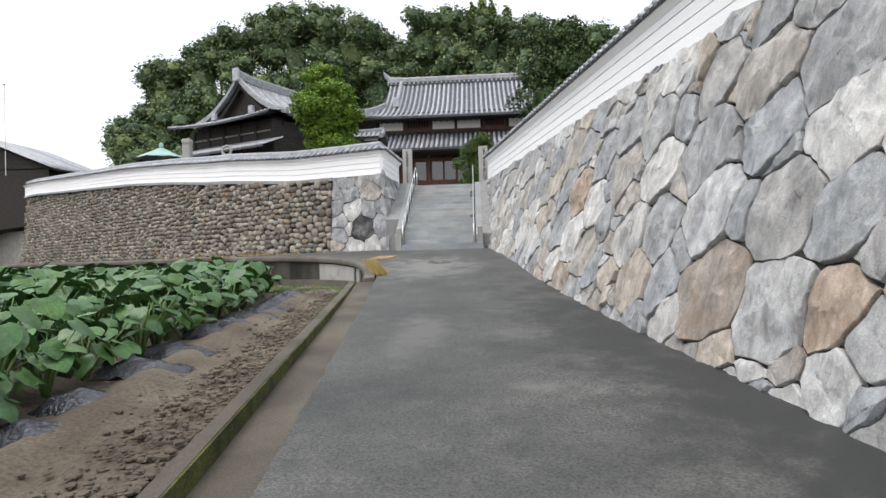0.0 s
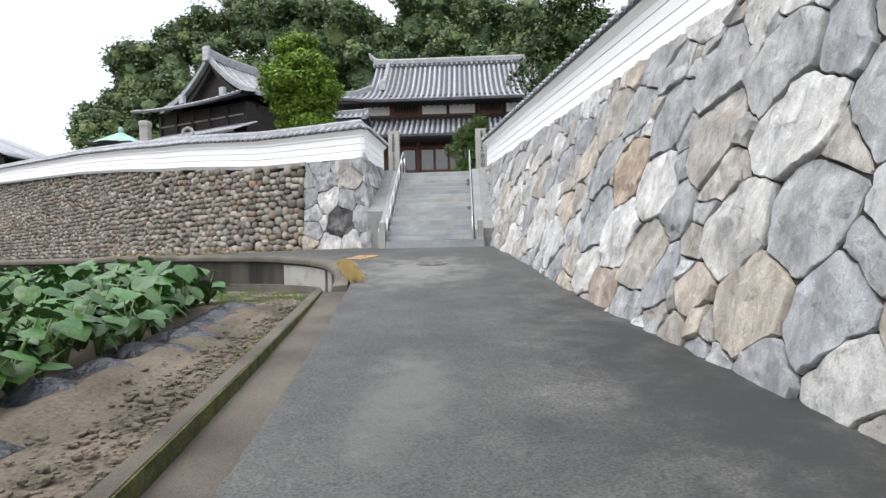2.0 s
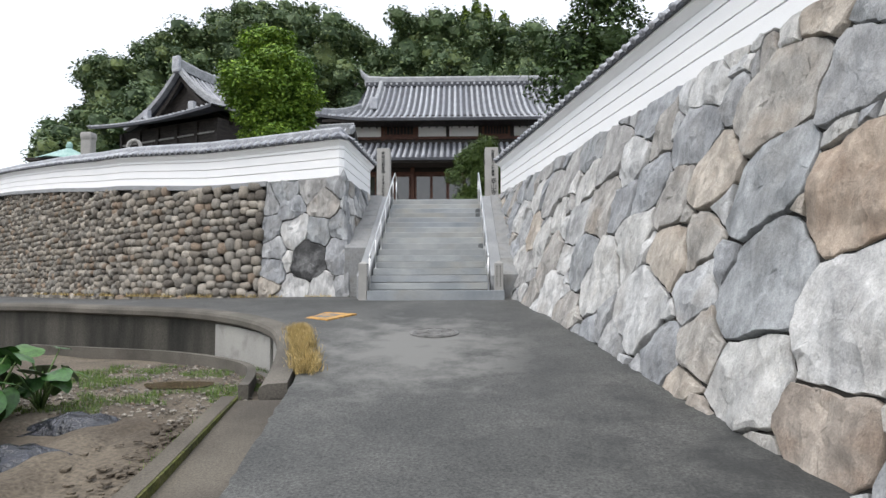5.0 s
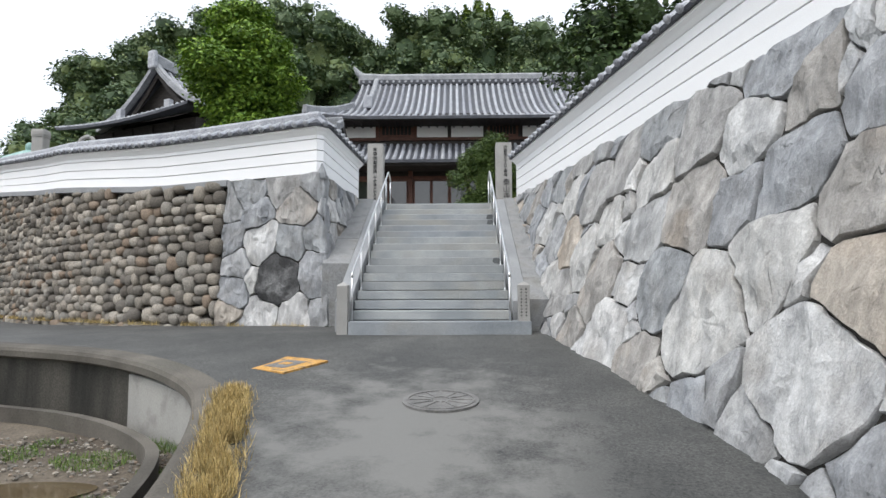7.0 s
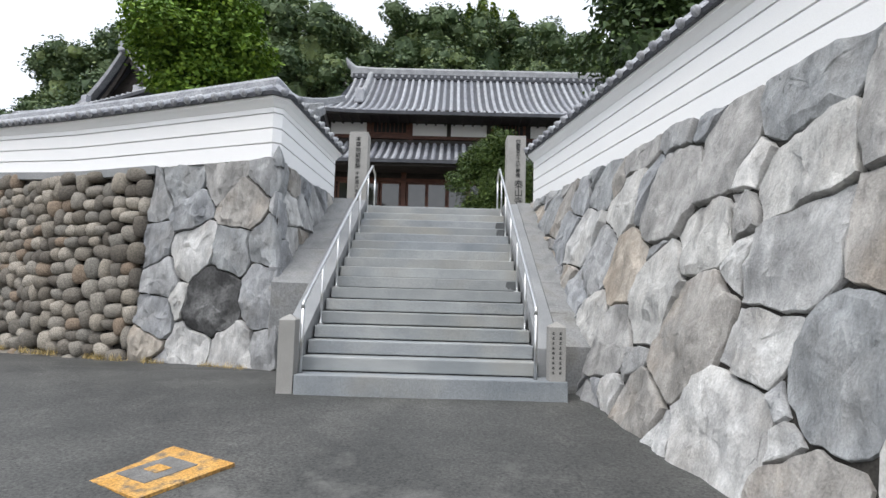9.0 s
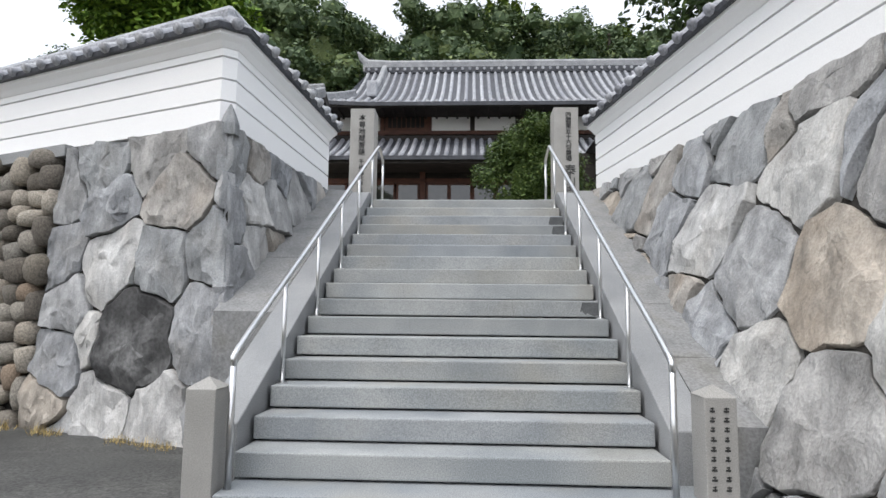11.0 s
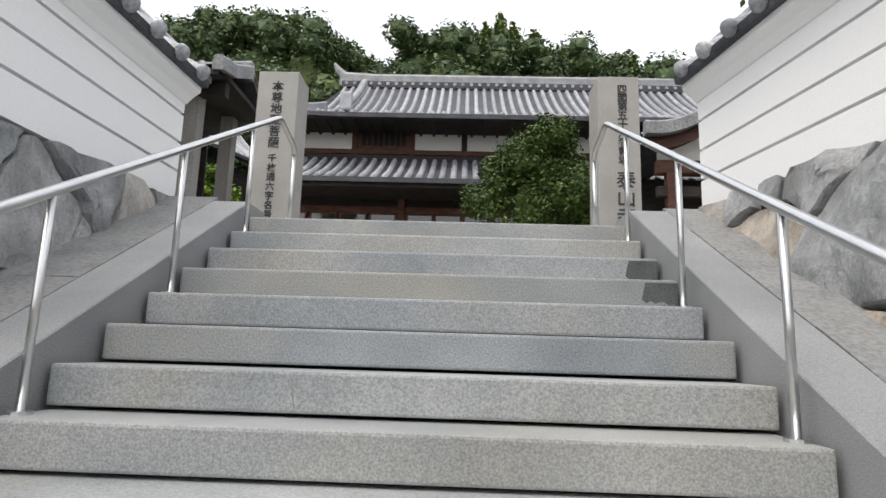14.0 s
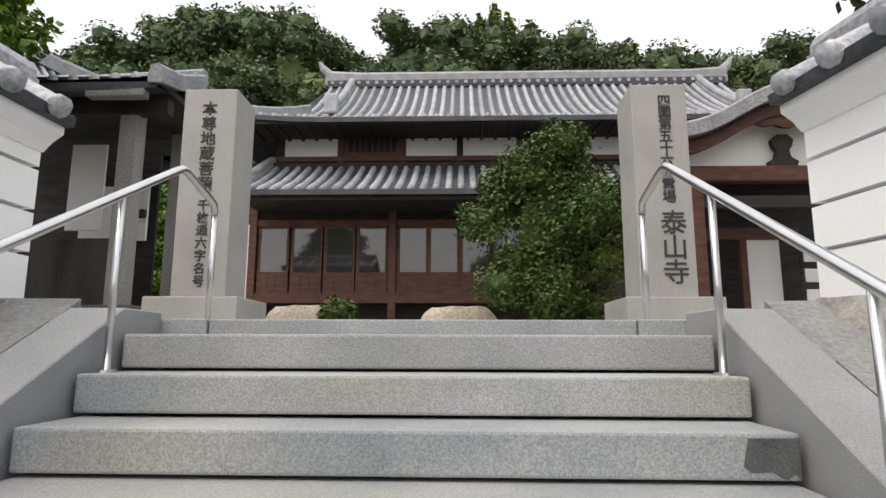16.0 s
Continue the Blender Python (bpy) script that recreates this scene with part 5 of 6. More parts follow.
brng = np.random.default_rng(8)
maple = []
for k in range(44):
    z = brng.uniform(2.0, 6.0)
    w = 1.75 * (1 - ((z - 3.0) / 3.4) ** 2) if z > 3.0 else 1.75
    a = brng.uniform(0, math.tau)
    q = brng.uniform(0.25, 0.85) * w
    maple.append((q * math.cos(a), q * math.sin(a), z, 0.72, 0.72, 0.3))
maple.append((0, 0, 3.9, 1.3, 1.3, 1.6))
tree("maple_tree", "full bright green maple with layered foliage behind the wall", "tree", (-5.75, 7.0, 2.86), maple, 56000, 0.06, M_LEAF_MAPLE, (4.8, 0.2), 14, 2)

bush = []
for k in range(34):
    a, z = brng.uniform(0, math.tau), brng.uniform(0.6, 3.35)
    w = 1.75 * math.sin(math.pi * min(0.95, (z + 0.4) / 4.2))
    q = brng.uniform(0.2, 0.75) * w
    bush.append((q * math.cos(a) + 0.05 * z, q * math.sin(a), z, 0.5, 0.5, 0.4))
bush.append((0.1, 0, 1.9, 1.2, 1.1, 1.4))
tree("garden_tree", "dense dark green broadleaf garden tree before the hall", "tree", (1.6, 12.0, 2.86), bush, 46000, 0.036, M_LEAF_BUSH, (2.4, 0.11), 16, 4)
tree("shrub", "small rounded yellow-green shrub beside a rock", "shrub", (-2.05, 13.0, 2.86), [(0, 0, 0.5, 0.36, 0.36, 0.32)], 1500, 0.05, M_LEAF_BUSH, (0.3, 0.04), 3, 6)
tree("dark_tree", "dark leafy tree rising behind the plaster wall", "tree", (4.9, 6.6, 2.86), [(0.0, 0, 4.0, 1.7, 1.5, 1.2), (0.8, 0.3, 5.6, 1.6, 1.4, 1.1), (-0.5, 0, 5.3, 1.0, 1.0, 0.9), (0.6, 0, 7.0, 1.2, 1.1, 0.8), (2.0, 0.5, 4.6, 1.3, 1.2, 1.2)], 9000, 0.09, M_LEAF_DARK, (6.0, 0.2), 12, 7)
tree("round_pine", "clipped garden pine with layered dark green pads", "tree", (-5.1, 12.5, 2.86), [(0, 0, 0.5, 0.85, 0.6, 0.3), (0.1, 0, 1.05, 0.8, 0.6, 0.28), (-0.1, 0, 1.6, 0.75, 0.5, 0.26), (0.05, 0, 2.15, 0.65, 0.4, 0.26), (0, 0, 2.6, 0.4, 0.4, 0.2)], 7000, 0.05, M_LEAF_MAPLE, (2.3, 0.08), 8, 9)

SKYLINE = [(-60, 3.0), (-46, 6.0), (-42, 10.0), (-38, 14.5), (-34.5, 19.0), (-31, 22.4), (-27, 24.7), (-20.2, 27.3), (-12, 28.1), (-9.5, 26.9), (-7.4, 24.5), (-4.5, 25.7), (-1.9, 26.5), (2, 27.1), (7.7, 26.1), (11.5, 24.3), (17.4, 23.1), (23.3, 24.3), (32, 23.9), (60, 20.9)]


def hill_z(x, y):
    t = max(0.0, min(1.0, (y - 30) / 13))
    t = t * t * (3 - 2 * t)
    return 2.86 + (lerp_table(SKYLINE, x) - 7.0 - 2.86) * t


tagged(grid_sheet("hill_ground", frange(-75, 75, 60), frange(27, 60, 24), lambda x, y: (x, y, hill_z(x, y) - 0.05 + 0.5 * noise.noise(Vector((x * 0.2, y * 0.2, 0)))), M_HILL), "wooded hillside behind the temple", "hill", kind="structure")
wrng = np.random.default_rng(21)
wood, trunks = [], bmesh.new()
for row, y in enumerate((29.5, 31.5, 33.5, 35.5, 37.5, 39.5, 41.5, 43.5)):
    x = -54 + (row % 2) * 1.6
    while x < 48:
        px, py = x + wrng.uniform(-1, 1), y + wrng.uniform(-0.8, 0.8)
        if px < 3.5 - 0.645 * (py + 21.4):
            x += 3.0
            continue
        hgt = wrng.uniform(5.5, 9.0)
        g = hill_z(px, py)
        rr = wrng.uniform(1.8, 3.0)
        if row >= 6:
            hgt = 7.7 + wrng.uniform(-2.2, 1.1)
        for k in range(9):
            a, w_ = wrng.uniform(0, math.tau), wrng.uniform(0.15, 0.8) * rr
            wood.append((px + w_ * math.cos(a), py + w_ * math.sin(a), g + hgt - rr * 0.6 - abs(wrng.normal()) * rr * 0.55, rr * 0.5, rr * 0.5, rr * 0.42))
        wood.append((px, py, g + hgt * 0.4, rr * 0.8, rr * 0.8, hgt * 0.35))
        if row % 2 == 0:
            tube([(px, py, g - 0.5), (px, py, g + hgt - rr)], 0.12, 5, trunks)
        x += wrng.uniform(2.4, 3.6)
tagged(link("hill_woods", cards_mesh("hill_woods", leaf_cards(wrng, wood, 430000, 0.165), M_LEAF_WOOD)), "dense dark green broadleaf woods on the hill", "woods", kind="stuff")
tagged(link("woods_inner", mesh_of("woods_inner", *cores(wrng, wood, 0.58), M_LEAF_WOOD)), "dark inner foliage of the hillside woods", "woods", kind="stuff")
tagged(part("hill_trunks", trunks, M_BARK), "dark trunks in the hillside woods", "tree trunks", kind="stuff")
for i, (x, y, zt) in enumerate(((2.6, 42, 27.3), (3.6, 42.5, 26.8), (1.6, 42, 26.4), (5.2, 42, 26.0), (12.2, 42, 24.4))):
    tree("bamboo", "tall pale yellow-green bamboo above the woods", "bamboo", (x, y, hill_z(x, y)), [(0, 0, zt - hill_z(x, y) - 1.4, 0.55, 0.5, 1.5), (0.4, 0, zt - hill_z(x, y) - 2.6, 0.6, 0.6, 1.2)], 900, 0.16, M_LEAF_BRIGHT, (zt - hill_z(x, y) - 0.8, 0.05), 2, 30 + i)
hedge = [(x + wrng.uniform(-0.4, 0.4), 28.4 + 0.1 * x, 9.2 + wrng.uniform(-0.8, 0.8) + (x + 6) * 0.05, 1.2, 1.0, 0.9) for x in frange(-13, -4.5, 12)] + [(x, 28.2 + 0.1 * x, 7.2, 1.4, 1.0, 1.4) for x in frange(-13, -4.5, 9)]
tree("hillside_shrubs", "bright green shrubs on the slope behind the hall", "shrub", (-9.0, 28.0, 2.86), [(h[0] + 9.0, h[1] - 28.0, h[2] - 2.86, h[3], h[4], h[5]) for h in hedge], 9000, 0.16, M_LEAF_BRIGHT, (0.3, 0.03), 0, 41)

# ---- gabled hall beyond the wall ----
old = thing("old_hall", "dark timber hall with a steep front gable and grey tiles", "temple hall", (-14.7, 25.2, 2.15), rz=-25)
OO = Vector((-16.9, 26.0, 2.86))


def O(x, y, z):
    return Vector((x, y, z)) - OO


APX = -16.7
for side in (-1, 1):
    tiled_slope(old, lambda u, v: O(APX + side * 4.7 * v, u, quad3(13.9, 11.75, 10.55, v) + 0.25 * v * v), 22.6, 32.0, 0.34, 9, 0.085)
    verge = [O(APX + side * 4.7 * v, 22.5, quad3(13.9, 11.75, 10.55, v) + 0.3 * v * v + 0.05) for v in frange(0, 1, 9)]
    ridge_bar(old, verge, 0.36, 0.34, "verge_ridge", "pale curved verge tiles")
    barge, prev = bmesh.new(), None
    for v in frange(0.0, 0.94, 12):
        p = O(APX + side * 4.4 * v, 22.7, quad3(13.65, 11.5, 10.35, v))
        ring = [barge.verts.new(p + Vector((0, dy, dz))) for dy, dz in ((-0.06, 0.05), (-0.06, -0.3), (0.04, -0.3), (0.04, 0.05))]
        if prev:
            for k in range(4):
                barge.faces.new((prev[k], prev[(k + 1) % 4], ring[(k + 1) % 4], ring[k]))
        prev = ring
    part("bargeboard", barge, M_DARKWOOD, old, "dark weathered bargeboard")
ridge_bar(old, [O(APX, 22.3, 14.1), O(APX, 24, 13.9), O(APX, 32, 13.9)], 0.45, 0.55, "main_ridge", "grey main ridge")
part("end_tile", box(O(APX - 0.28, 22.15, 13.75), O(APX + 0.28, 22.4, 14.75), 0.1), M_TILE, old, "ornamental ridge-end tile")
g = bmesh.new()
g.faces.new([g.verts.new(O(APX + dx, 23.1, z)) for dx, z in ((-3.0, 11.2), (3.0, 11.2), (0, 13.4))])
part("gable_wall", g, M_DARKWOOD, old, "dark lattice gable")
tiled_slope(old, lambda u, v: O(APX + (u - APX) * (0.78 + 0.22 * v), 22.9 - 2.6 * v, quad3(11.3, 10.75, 10.35, v) + 0.02 * (u - APX) ** 2 * v * 0.5), APX - 5.1, APX + 5.1, 0.34, 6, 0.085)
for dx in (-1.9, 1.9):
    p = O(APX + dx, 22.0, 11.2)
    part("end_tile", box(p + Vector((-0.2, -0.3, -0.2)), p + Vector((0.2, 0.0, 0.4)), 0.06), M_TILE, old)
part("wall", box(O(APX - 4.0, 21.8, 2.86), O(APX + 4.0, 31, 10.4)), M_DARKWOOD, old, "black weathered timber wall")
for dx in frange(-4, 4, 6):
    part("post", box(O(APX + dx - 0.12, 21.68, 2.86), O(APX + dx + 0.12, 21.8, 10.3)), M_DARKWOOD, old)
part("pale_beam", box(O(APX - 4.0, 21.7, 9.55), O(APX + 4.0, 21.79, 9.65)), M_GREYWOOD, old)
tiled_slope(old, lambda u, v: O(u, 21.75 - 1.9 * v, 8.95 - 0.75 * v), APX - 3.2, APX + 4.9, 0.34, 4, 0.085)
kiosk = thing("copper_roof_kiosk", "small shrine with a green copper pyramid roof", "shrine", (-19.6, 17.5, 1.96))
bm = bmesh.new()
bmesh.ops.create_cone(bm, cap_ends=True, segments=6, radius1=1.75, radius2=0.12, depth=0.75, matrix=Matrix.Translation((0, 0, 5.15)))
part("roof", bm, M_COPPER, kiosk, "pale green copper roof")
bm = bmesh.new()
bmesh.ops.create_uvsphere(bm, u_segments=10, v_segments=8, radius=0.16, matrix=Matrix.Translation((0, 0, 5.65)) @ Matrix.Diagonal((1, 1, 1.5, 1)))
part("finial", bm, M_COPPER, kiosk)
part("eave", box((-1.35, -1.35, 4.6), (1.35, 1.35, 4.77), 0.03), M_DARKWOOD, kiosk)
for sx in (-0.9, 0.9):
    for sy in (-0.9, 0.9):
        part("post", box((sx - 0.08, sy - 0.08, 0), (sx + 0.08, sy + 0.08, 4.65)), M_DARKWOOD, kiosk)
mon = thing("stone_monument", "tall grey stone post with a rounded cap behind the wall", "monument", (-15.0, 11.8, 2.86))
part("shaft", box((-0.22, -0.2, 0), (0.22, 0.2, 3.75), 0.05), M_PILLAR, mon)
part("cap", box((-0.26, -0.24, 3.6), (0.26, 0.24, 3.95), 0.12), M_PILLAR, mon)
wheel = thing("prayer_wheel", "round stone prayer wheel in an upright frame", "prayer wheel", (-11.6, 9.2, 2.86))
bm = tube([(0.24 * math.cos(k * math.tau / 24), 0, 2.7 + 0.24 * math.sin(k * math.tau / 24)) for k in range(25)], 0.07, 8)
part("ring", bm, M_PILLAR, wheel)
part("base", box((-0.18, -0.15, 0), (0.18, 0.15, 2.5), 0.02), M_PILLAR, wheel)

# house at the lane's far end, its antenna
house = thing("neighbour_house", "dark old house with a grey tiled roof", "house", (-42, 30, 2.0))
part("wall", box((-8, 0, -3), (5.2, 9, 6.6)), M_DARKWOOD, house, "charred dark timber wall")
tiled_slope(house, lambda u, v: Vector((-2.0 + 8.0 * v, u, 9.9 - 3.4 * v)), -0.6, 9.6, 0.4, 5, 0.09)
tiled_slope(house, lambda u, v: Vector((-2.0 - 8.0 * v, u, 9.9 - 3.4 * v)), -0.6, 9.6, 1.2, 3, 0.09)
g = bmesh.new()
g.faces.new([g.verts.new(v) for v in ((-9.6, 0, 6.5), (5.6, 0, 6.5), (-2.0, 0, 9.75))])
part("gable_wall", g, M_DARKWOOD, house)
pole = thing("antenna_pole", "thin steel antenna pole above a roof", "antenna", (-40.5, 29.6, 2.0))
part("mast", tube([(0, 0, 6), (0, 0, 14.2)], 0.035, 6), M_STEEL, pole)
part("tip", tube([(-0.15, 0, 14.1), (0.15, 0, 14.2)], 0.06, 6), M_STEEL, pole)

# ---- gate left of the stair head ----
gate = thing("temple_gate", "old roofed timber gate on stone footings beside the stairs", "gate", (-4.75, 9.6, 2.86))
for sgn, gap_ in ((-1, 0.24), (1, 0.5)):
    tiled_slope(gate, lambda u, v: Vector((u, 0.1 + sgn * 1.2 * v, quad3(3.42, 3.14, 2.98, v) + 0.02 * max(0, u) ** 2)), -2.1, 1.4, gap_, 5, 0.068)
ridge_bar(gate, [(-2.1, 0.1, 3.4), (0, 0.1, 3.4), (1.42, 0.1, 3.47)], 0.22, 0.2)
ridge_bar(gate, [(1.4, 0.05, 3.45), (1.4, -0.6, 3.15), (1.4, -1.15, 3.02)], 0.16, 0.13, "verge_ridge", "rounded verge tiles")
part("beam", box((-2.0, -0.7, 2.72), (1.35, -0.55, 2.95), 0.01), M_DARKWOOD, gate)
part("beam_end", box((0.55, -1.1, 2.78), (1.25, -0.95, 2.88), 0.02), M_GREYWOOD, gate, "pale weathered beam end")
part("soffit", box((-2.0, -1.1, 2.95), (1.4, 1.3, 3.02)), M_DARKWOOD, gate)
for x, y, mat in ((0.85, -0.55, M_GREYWOOD), (0.85, 0.75, M_GREYWOOD), (-1.2, -0.55, M_DARKWOOD)):
    part("post", box((x - 0.11, y - 0.11, 0.35), (x + 0.11, y + 0.11, 2.95), 0.01), mat, gate, "grey weathered square post")
part("footing", box((-1.5, -0.9, 0.0), (1.2, 1.0, 0.36), 0.02), M_STRIP, gate, "low stone footing")
part("back_panel", box((-1.9, 1.4, 0.3), (0.2, 1.46, 2.9)), M_DARKWOOD, gate)
part("white_panel", box((-0.35, 0.84, 1.3), (0.12, 0.9, 2.2)), M_PAPER, gate)
part("white_panel", box((-0.62, 0.5, 1.5), (-0.12, 0.54, 2.75)), M_PAPER, gate)
part("white_wall", box((-0.95, 1.3, 1.5), (0.1, 1.36, 2.35)), M_PAPER, gate, "white plaster wall behind the gate")
part("brace", box((-0.95, 1.22, 1.85), (0.1, 1.3, 1.97)), M_DARKWOOD, gate)
part("side_board", box((-1.0, 0.3, 0.35), (0.3, 0.4, 1.35), 0.01), M_CONC_DARK, gate)

# ---- porch right of the stair head ----
porch = thing("entrance_porch", "entrance porch with a curved tiled gable and red-brown timber", "porch", (6.2, 13.3, 2.86))


def arch(x):
    t = x / 2.2
    return 3.55 + 0.95 * math.exp(-2.6 * t * t) + 0.12 * t ** 4


tiled_slope(porch, lambda u, v: Vector((-2.3 + 4.6 * v, u, arch(-2.3 + 4.6 * v))), -0.7, 3.4, 0.26, 22, 0.075)
ridge_bar(porch, [(x, -0.72, arch(x) + 0.02) for x in frange(-2.3, 2.3, 24)], 0.26, 0.2, "verge_tiles", "pale curved verge tiles")
bm = bmesh.new()
prev = None
for x in frange(-2.15, 2.15, 26):
    ring = [bm.verts.new((x, yy, arch(x) + dz)) for yy, dz in ((-0.62, -0.06), (-0.62, -0.34), (-0.5, -0.34), (-0.5, -0.06))]
    if prev:
        for k in range(4):
            bm.faces.new((prev[k], prev[(k + 1) % 4], ring[(k + 1) % 4], ring[k]))
    prev = ring
part("bargeboard", bm, M_WOOD, porch, "curved red-brown bargeboard")
bm = bmesh.new()
top = [bm.verts.new((x, -0.2, arch(x) - 0.3)) for x in frange(-1.9, 1.9, 20)]
low = [bm.verts.new((x, -0.2, 3.2)) for x in frange(-1.9, 1.9, 20)]
for i in range(19):
    bm.faces.new((low[i], low[i + 1], top[i + 1], top[i]))
part("gable_panel", bm, M_PAPER, porch, "white plaster gable panel")
def lobed(half, y0, y1):
    """A carved panel: a half outline of (x, z), mirrored and given depth."""
    bm = bmesh.new()
    ring = list(half) + [(-x, z) for x, z in reversed(half)]
    a, b = ([bm.verts.new((x, y, z)) for x, z in ring] for y in (y0, y1))
    bm.faces.new(a)
    bm.faces.new(list(reversed(b)))
    for k in range(len(ring)):
        bm.faces.new((a[k], b[k], b[(k + 1) % len(ring)], a[(k + 1) % len(ring)]))
    return bm


part("strut", lobed([(0.24, 3.25), (0.27, 3.34), (0.14, 3.42), (0.11, 3.55), (0.17, 3.64), (0.2, 3.76), (0.1, 3.86)], -0.36, -0.22), M_DARKWOOD, porch, "dark lobed carved strut")
part("pendant", lobed([(0.06, 3.92), (0.22, 3.98), (0.4, 3.95), (0.62, 4.02), (0.82, 3.98), (0.92, 4.08), (0.6, 4.2), (0.2, 4.3)], -0.56, -0.48), M_WOOD, porch, "carved gable pendant")
part("main_beam", box((-1.95, -0.4, 2.95), (2.2, -0.15, 3.25), 0.03), M_WOOD, porch)
part("second_beam", box((-1.95, -0.38, 2.45), (2.2, -0.18, 2.68), 0.02), M_DARKWOOD, porch)
for x in (-1.65, 1.75):
    part("post", box((x - 0.11, -0.4, 0.2), (x + 0.11, -0.18, 3.0), 0.01), M_WOOD, porch)
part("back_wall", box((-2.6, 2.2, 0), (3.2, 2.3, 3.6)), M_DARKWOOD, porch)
part("door_frame", box((-1.35, 1.0, 0.3), (-1.22, 1.12, 2.3)), M_WOOD, porch)
part("door_frame", box((-0.3, 1.0, 0.3), (-0.17, 1.12, 2.3)), M_WOOD, porch)
part("lintel", box((-1.5, 0.98, 2.1), (0.9, 1.13, 2.35)), M_WOOD, porch)
part("white_panel", box((-0.15, 1.04, 0.6), (0.5, 1.1, 2.1)), M_PAPER, porch)
part("white_panel", box((-1.62, 1.04, 0.9), (-1.37, 1.1, 2.1)), M_PAPER, porch)
part("side_lattice", box((0.6, 0.5, 0.3), (0.95, 0.56, 2.0)), M_DARKWOOD, porch)
for z in (0.9, 1.3, 1.7):
    part("lattice_pane", box((0.66, 0.47, z - 0.13), (0.9, 0.5, z + 0.13)), M_PAPER, porch)
part("step_stone", box((-1.9, -0.9, 0.0), (2.1, 2.2, 0.25), 0.02), M_STRIP, porch)
stool = thing("stool", "small orange wooden stool by the porch", "stool", (4.05, 11.0, 2.86))
part("seat", box((-0.16, -0.12, 0.3), (0.16, 0.12, 0.34), 0.01), M_STOOL, stool)
for sx in (-0.12, 0.12):
    part("leg", box((sx - 0.025, -0.1, 0), (sx + 0.025, 0.1, 0.3)), M_STOOL, stool)

# ---- field plants ----
def taro_leaf(length, width):
    """A drooping heart-shaped leaf blade from its stalk, pointing along +x."""
    verts, faces = [], []
    out = [(-0.30, 0.12), (-0.42, 0.3), (-0.33, 0.48), (-0.05, 0.58), (0.3, 0.52), (0.58, 0.34), (0.78, 0.14), (0.86, 0.0)]
    ring = [(x, w) for x, w in out] + [(x, -w) for x, w in reversed(out[:-1])]
    mid = [(x * 0.55, w * 0.5) for x, w in ring]
    z = lambda x, w: 0.10 * (1 - (2 * abs(w)) ** 2) - 0.20 * max(0, x) ** 2 + 0.07 * abs(w) * 2 - 0.03 * math.sin(9 * x)
    pts = [(0.0, 0.0)] + mid + ring
    verts = [(x * length, w * width, z(x, w) * length) for x, w in pts]
    n = len(ring)
    faces = [(0, 1 + k, 1 + (k + 1) % n) for k in range(n)]
    faces += [(1 + k, 1 + n + k, 1 + n + (k + 1) % n, 1 + (k + 1) % n) for k in range(n)]
    return mesh_of("leaf", verts, faces, M_TARO, True)


frnd = random.Random(17)
LEAVES = [taro_leaf(0.235, 0.27), taro_leaf(0.185, 0.21), taro_leaf(0.27, 0.3)]


def taro_plant(seed):
    r = random.Random(seed)
    plant = thing("taro_plant", "leafy green taro plant with broad heart-shaped leaves", "taro plant", (0, 0, 0), "field plants")
    n = r.randint(12, 15)
    stem = bmesh.new()
    for i in range(n):
        a = i * 360 / n + r.uniform(-25, 25)
        out, h = r.uniform(0.06, 0.36), r.uniform(0.2, 0.76)
        c, s = math.cos(radians(a)), math.sin(radians(a))
        tube([(0.02 * c, 0.02 * s, 0), (out * 0.4 * c, out * 0.4 * s, h * 0.6), (out * c, out * s, h)], 0.014, 5, stem, radii=[0.02, 0.013, 0.007])
        link("leaf", LEAVES[r.randrange(3)], plant, m=pose(out * c, out * s, h, r.uniform(-18, 18), r.uniform(5, 55), a))
    part("stem", stem, M_STALK, plant, "branching pale green stem", smooth=True)
    return plant


protos = [taro_plant(s) for s in range(4)]
spots2 = []
for rrow in range(10):
    y = -19.5
    while y < -6.2 + 0.35 * rrow:
        d = 1.85 + rrow * 0.82 + frnd.uniform(-0.12, 0.12) + (0.4 if y > -9 else 0)
        spots2.append((field_edge(min(y, -7.01)) - d, y, frnd.uniform(0, 360), frnd.uniform(0.85, 1.15)))
        y += frnd.uniform(0.42, 0.6)
for i, (x, y, a, s) in enumerate(spots2):
    m = pose(x, y, field_z(y) + 0.04, 0, 0, a)
    if i < 4:
        protos[i].matrix_basis = m
    else:
        q = copy_thing(protos[i % 4], m)
        q.scale = (s, s, s)
# black plastic mulch between the plants and the path
mrnd = random.Random(4)
for k in range(13):
    y = -19.0 + k * 1.02 + mrnd.uniform(-0.2, 0.2)
    w, l = mrnd.uniform(0.4, 0.6), mrnd.uniform(0.24, 0.36)
    x = field_edge(min(y, -7.01)) - 1.42
    ph = mrnd.uniform(0, 50)
    ob = grid_sheet("mulch_sheet", frange(-1, 1, 13), frange(-1, 1, 11), lambda u, v: (x + u * w * (1 + 0.15 * noise.noise(Vector((u, v, ph)))), y + v * l * (1 + 0.2 * noise.noise(Vector((v, u, ph + 3)))), field_z(y) - 0.03 + 0.17 * max(0, 1 - 0.8 * u * u - 0.9 * v * v) + 0.06 * noise.noise(Vector((u * 2.2, v * 2.2, ph))) + 0.035 * noise.noise(Vector((u * 6, v * 6, ph)))), M_MULCH)
    tagged(ob, "crumpled black plastic mulch sheet on the soil", "mulch", "mulch sheets")


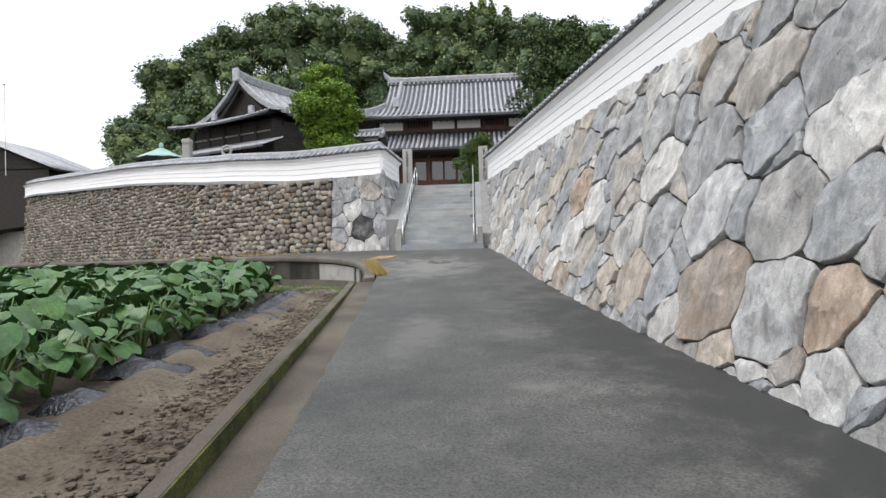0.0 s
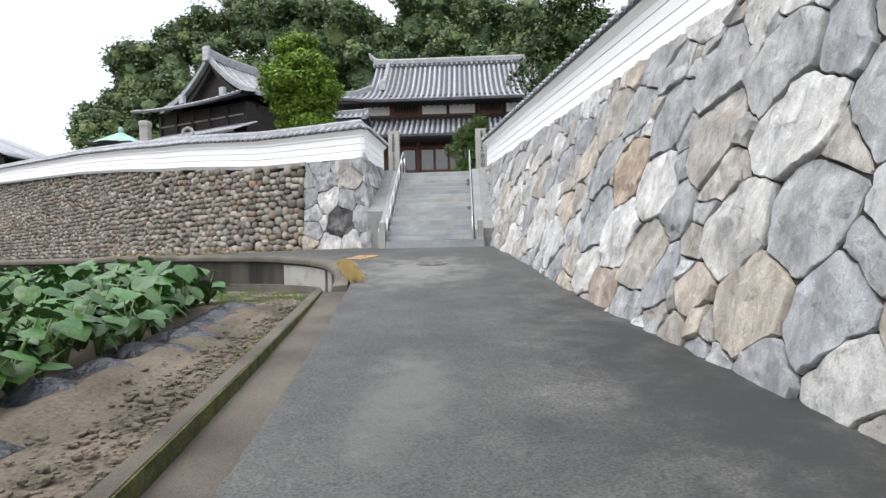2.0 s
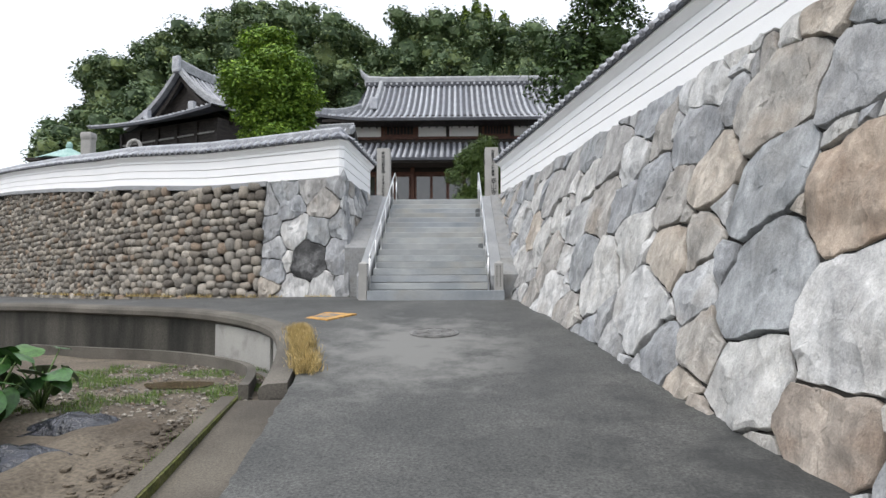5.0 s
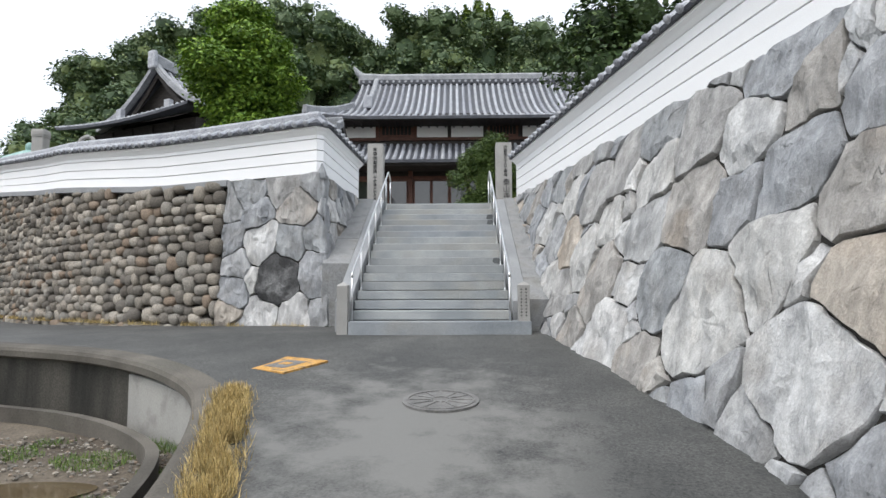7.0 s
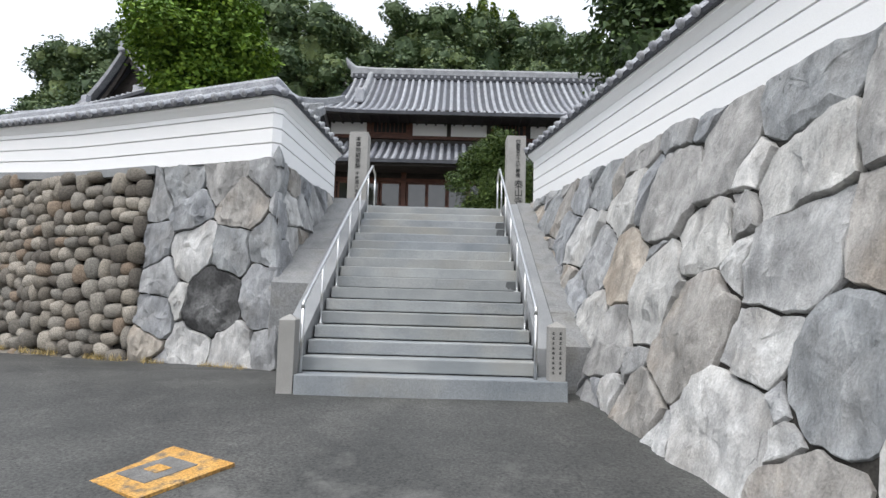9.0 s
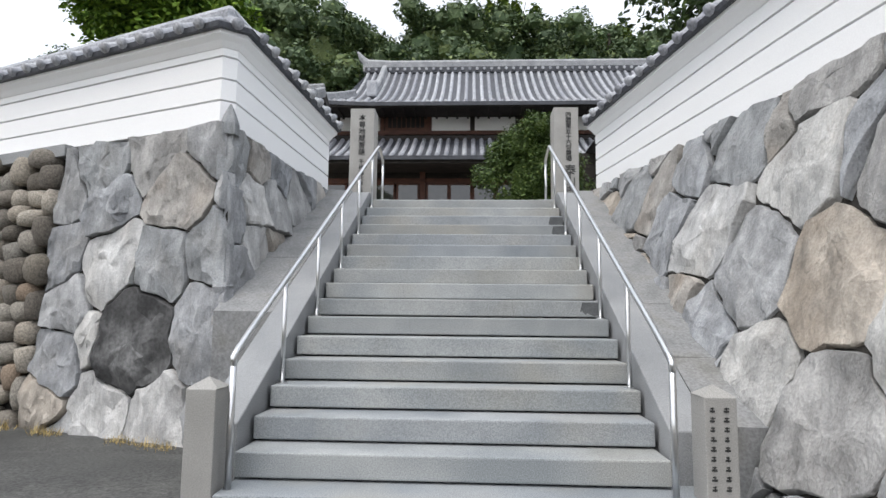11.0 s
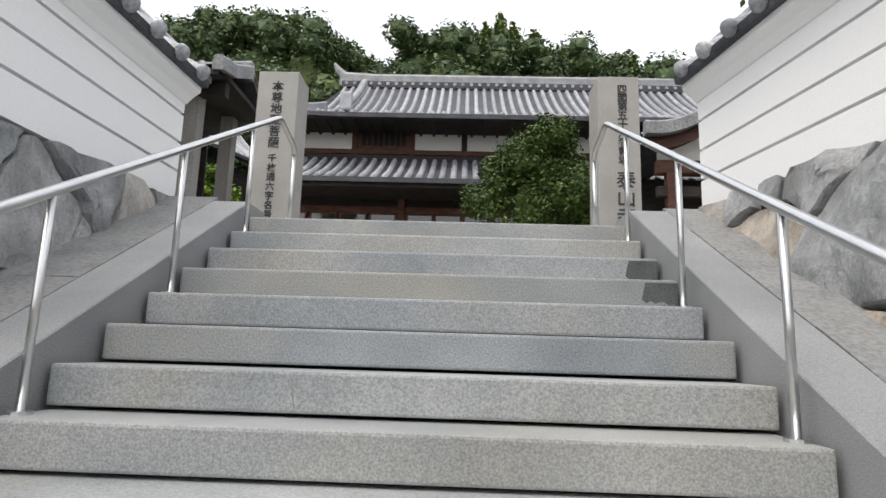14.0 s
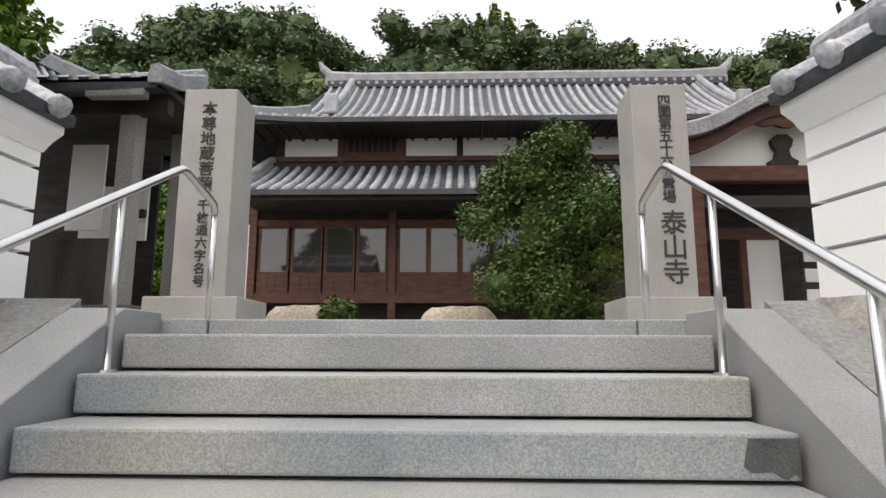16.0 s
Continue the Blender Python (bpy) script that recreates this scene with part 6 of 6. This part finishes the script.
def blades(rng, spots, mat, name, label, category, size, width=0.008):
    n = len(spots)
    c = np.array(spots)
    a = rng.uniform(0, math.tau, n)
    d = np.stack([np.cos(a), np.sin(a), np.zeros(n)], 1)
    s = size * rng.uniform(0.6, 1.3, (n, 1))
    side = np.stack([-np.sin(a), np.cos(a), np.zeros(n)], 1) * width
    upv = np.array([0, 0, 1.0])
    bend = rng.uniform(0.2, 0.7, (n, 1))
    tip = c + d * s * bend + upv * s * (1.05 - 0.6 * bend)
    v = np.stack([c - side * 0.5, c + side * 0.5, tip + side * 0.1, tip - side * 0.1], 1).reshape(-1, 3)
    return tagged(link(name, cards_mesh(name, v, mat)), label, category, kind="stuff")


grng = np.random.default_rng(6)
sp = []
for k in range(17000):
    t = grng.random()
    p0, p1 = Vector((-1.92, -3.7)), Vector((-1.2, -6.1))
    p = p0.lerp(p1, t)
    x, y = p.x + 0.07 + grng.normal() * 0.07, p.y + grng.normal() * 0.05
    if noise.noise(Vector((x * 5, y * 4, 2))) > -0.3:
        sp.append((x, y, road_z(y) + 0.01))
blades(grng, sp, M_DRYGRASS, "dry_grass", "dry straw-yellow grass along the lane's edge", "grass", 0.12)
sp = []
for k in range(4000):
    s_ = grng.uniform(0.0, 16)
    p = on_left(s_, 0.0, 0.1 + abs(grng.normal()) * 0.06)
    if noise.noise(Vector((s_ * 1.3, 0, 0))) > -0.05:
        sp.append((p.x, p.y, -0.03))
blades(grng, sp, M_DRYGRASS, "wall_foot_grass", "dry grass tufts at the foot of the cobble wall", "grass", 0.11)
sp = []
for k in range(6000):
    y = grng.uniform(-11, -6.4)
    if noise.noise(Vector((y * 1.1, 4, 0))) > 0.0 or y > -7.4:
        x = field_edge(min(y, -7.01)) - abs(grng.normal()) * 0.12
        sp.append((x, y, field_z(y) + 0.02))
for k in range(20000):
    x, y = grng.uniform(-5.6, -2.0), grng.uniform(-6.5, -2.8)
    if noise.noise(Vector((x * 1.5, y * 1.5, 9))) > 0.03 and math.hypot(x + 3.27, y + 4.6) > 0.6:
        sp.append((x, y, field_z(y) + 0.01))
blades(grng, sp, M_GRASS, "weeds", "green weeds along the field's edge", "weeds", 0.075)
sp = []
for k in range(160):
    u = grng.uniform(0.4, 2.4)
    p = on_side(u, 0.62 + 0.53 * (u + 1.0) + grng.normal() * 0.03, 0.06)
    sp.append(tuple(p))
blades(grng, sp, M_GRASS, "joint_weeds", "small weeds in the joints beside the stairs", "weeds", 0.07)

# muddy puddle and scattered gravel at the field's end
PUDDLE = (-3.27, -4.6)
ob = grid_sheet("puddle", frange(0, math.tau, 40), [0.02, 0.5, 1.0], lambda a, r: (PUDDLE[0] + r * 0.5 * math.cos(a) * (1 + 0.15 * math.sin(3 * a)), PUDDLE[1] + r * 0.36 * math.sin(a) * (1 + 0.12 * math.cos(2 * a)), field_z(PUDDLE[1]) + 0.014), M_PUDDLE)
tagged(ob, "shallow brown muddy puddle on the field soil", "puddle")
stone_v, stone_f, nb = [], [], 0
for k in range(2400):
    x, y = grng.uniform(-5.2, -1.9), grng.uniform(-6.9, -2.6)
    if math.hypot((x - PUDDLE[0]) / 0.62, (y - PUDDLE[1]) / 0.45) < 1 or x > field_edge(y) - 0.1:
        continue
    va, fa = low_shapes[int(grng.integers(8))]
    size = 0.008 + 0.018 * grng.random() ** 2
    stone_v.append(va * size * np.array([1.3, 1.0, 0.7]) + np.array([x, y, field_z(y) + 0.02]))
    stone_f.append(fa + nb)
    nb += len(va)
tagged(link("field_gravel", mesh_of("field_gravel", np.concatenate(stone_v), np.concatenate(stone_f), M_COBBLE_FAR)), "loose grey gravel on the field's bare end", "gravel", kind="stuff")

# clods of earth along the path between plants and kerb
clod_v, clod_f, nb = [], [], 0
for k in range(2600):
    y = grng.uniform(-20, -6.8)
    lane = grng.choice([0.18, 0.45, 1.15], p=[0.45, 0.3, 0.25])
    d = abs(lane + grng.normal() * 0.14)
    x = field_edge(min(y, -7.01)) - d
    s = 0.012 + 0.03 * grng.random() ** 3
    va, fa = low_shapes[int(grng.integers(8))]
    ang = grng.uniform(0, math.tau)
    rot = np.array([[math.cos(ang), -math.sin(ang), 0], [math.sin(ang), math.cos(ang), 0], [0, 0, 0.7]])
    clod_v.append((va * s * np.array([1.4, 1.0, 0.8])) @ rot.T + np.array([x, y, field_z(y) + 0.03]))
    clod_f.append(fa + nb)
    nb += len(va)
tagged(link("soil_clods", mesh_of("soil_clods", np.concatenate(clod_v), np.concatenate(clod_f), M_SOIL)), "loose clods of brown earth beside the kerb", "soil clods", kind="stuff")
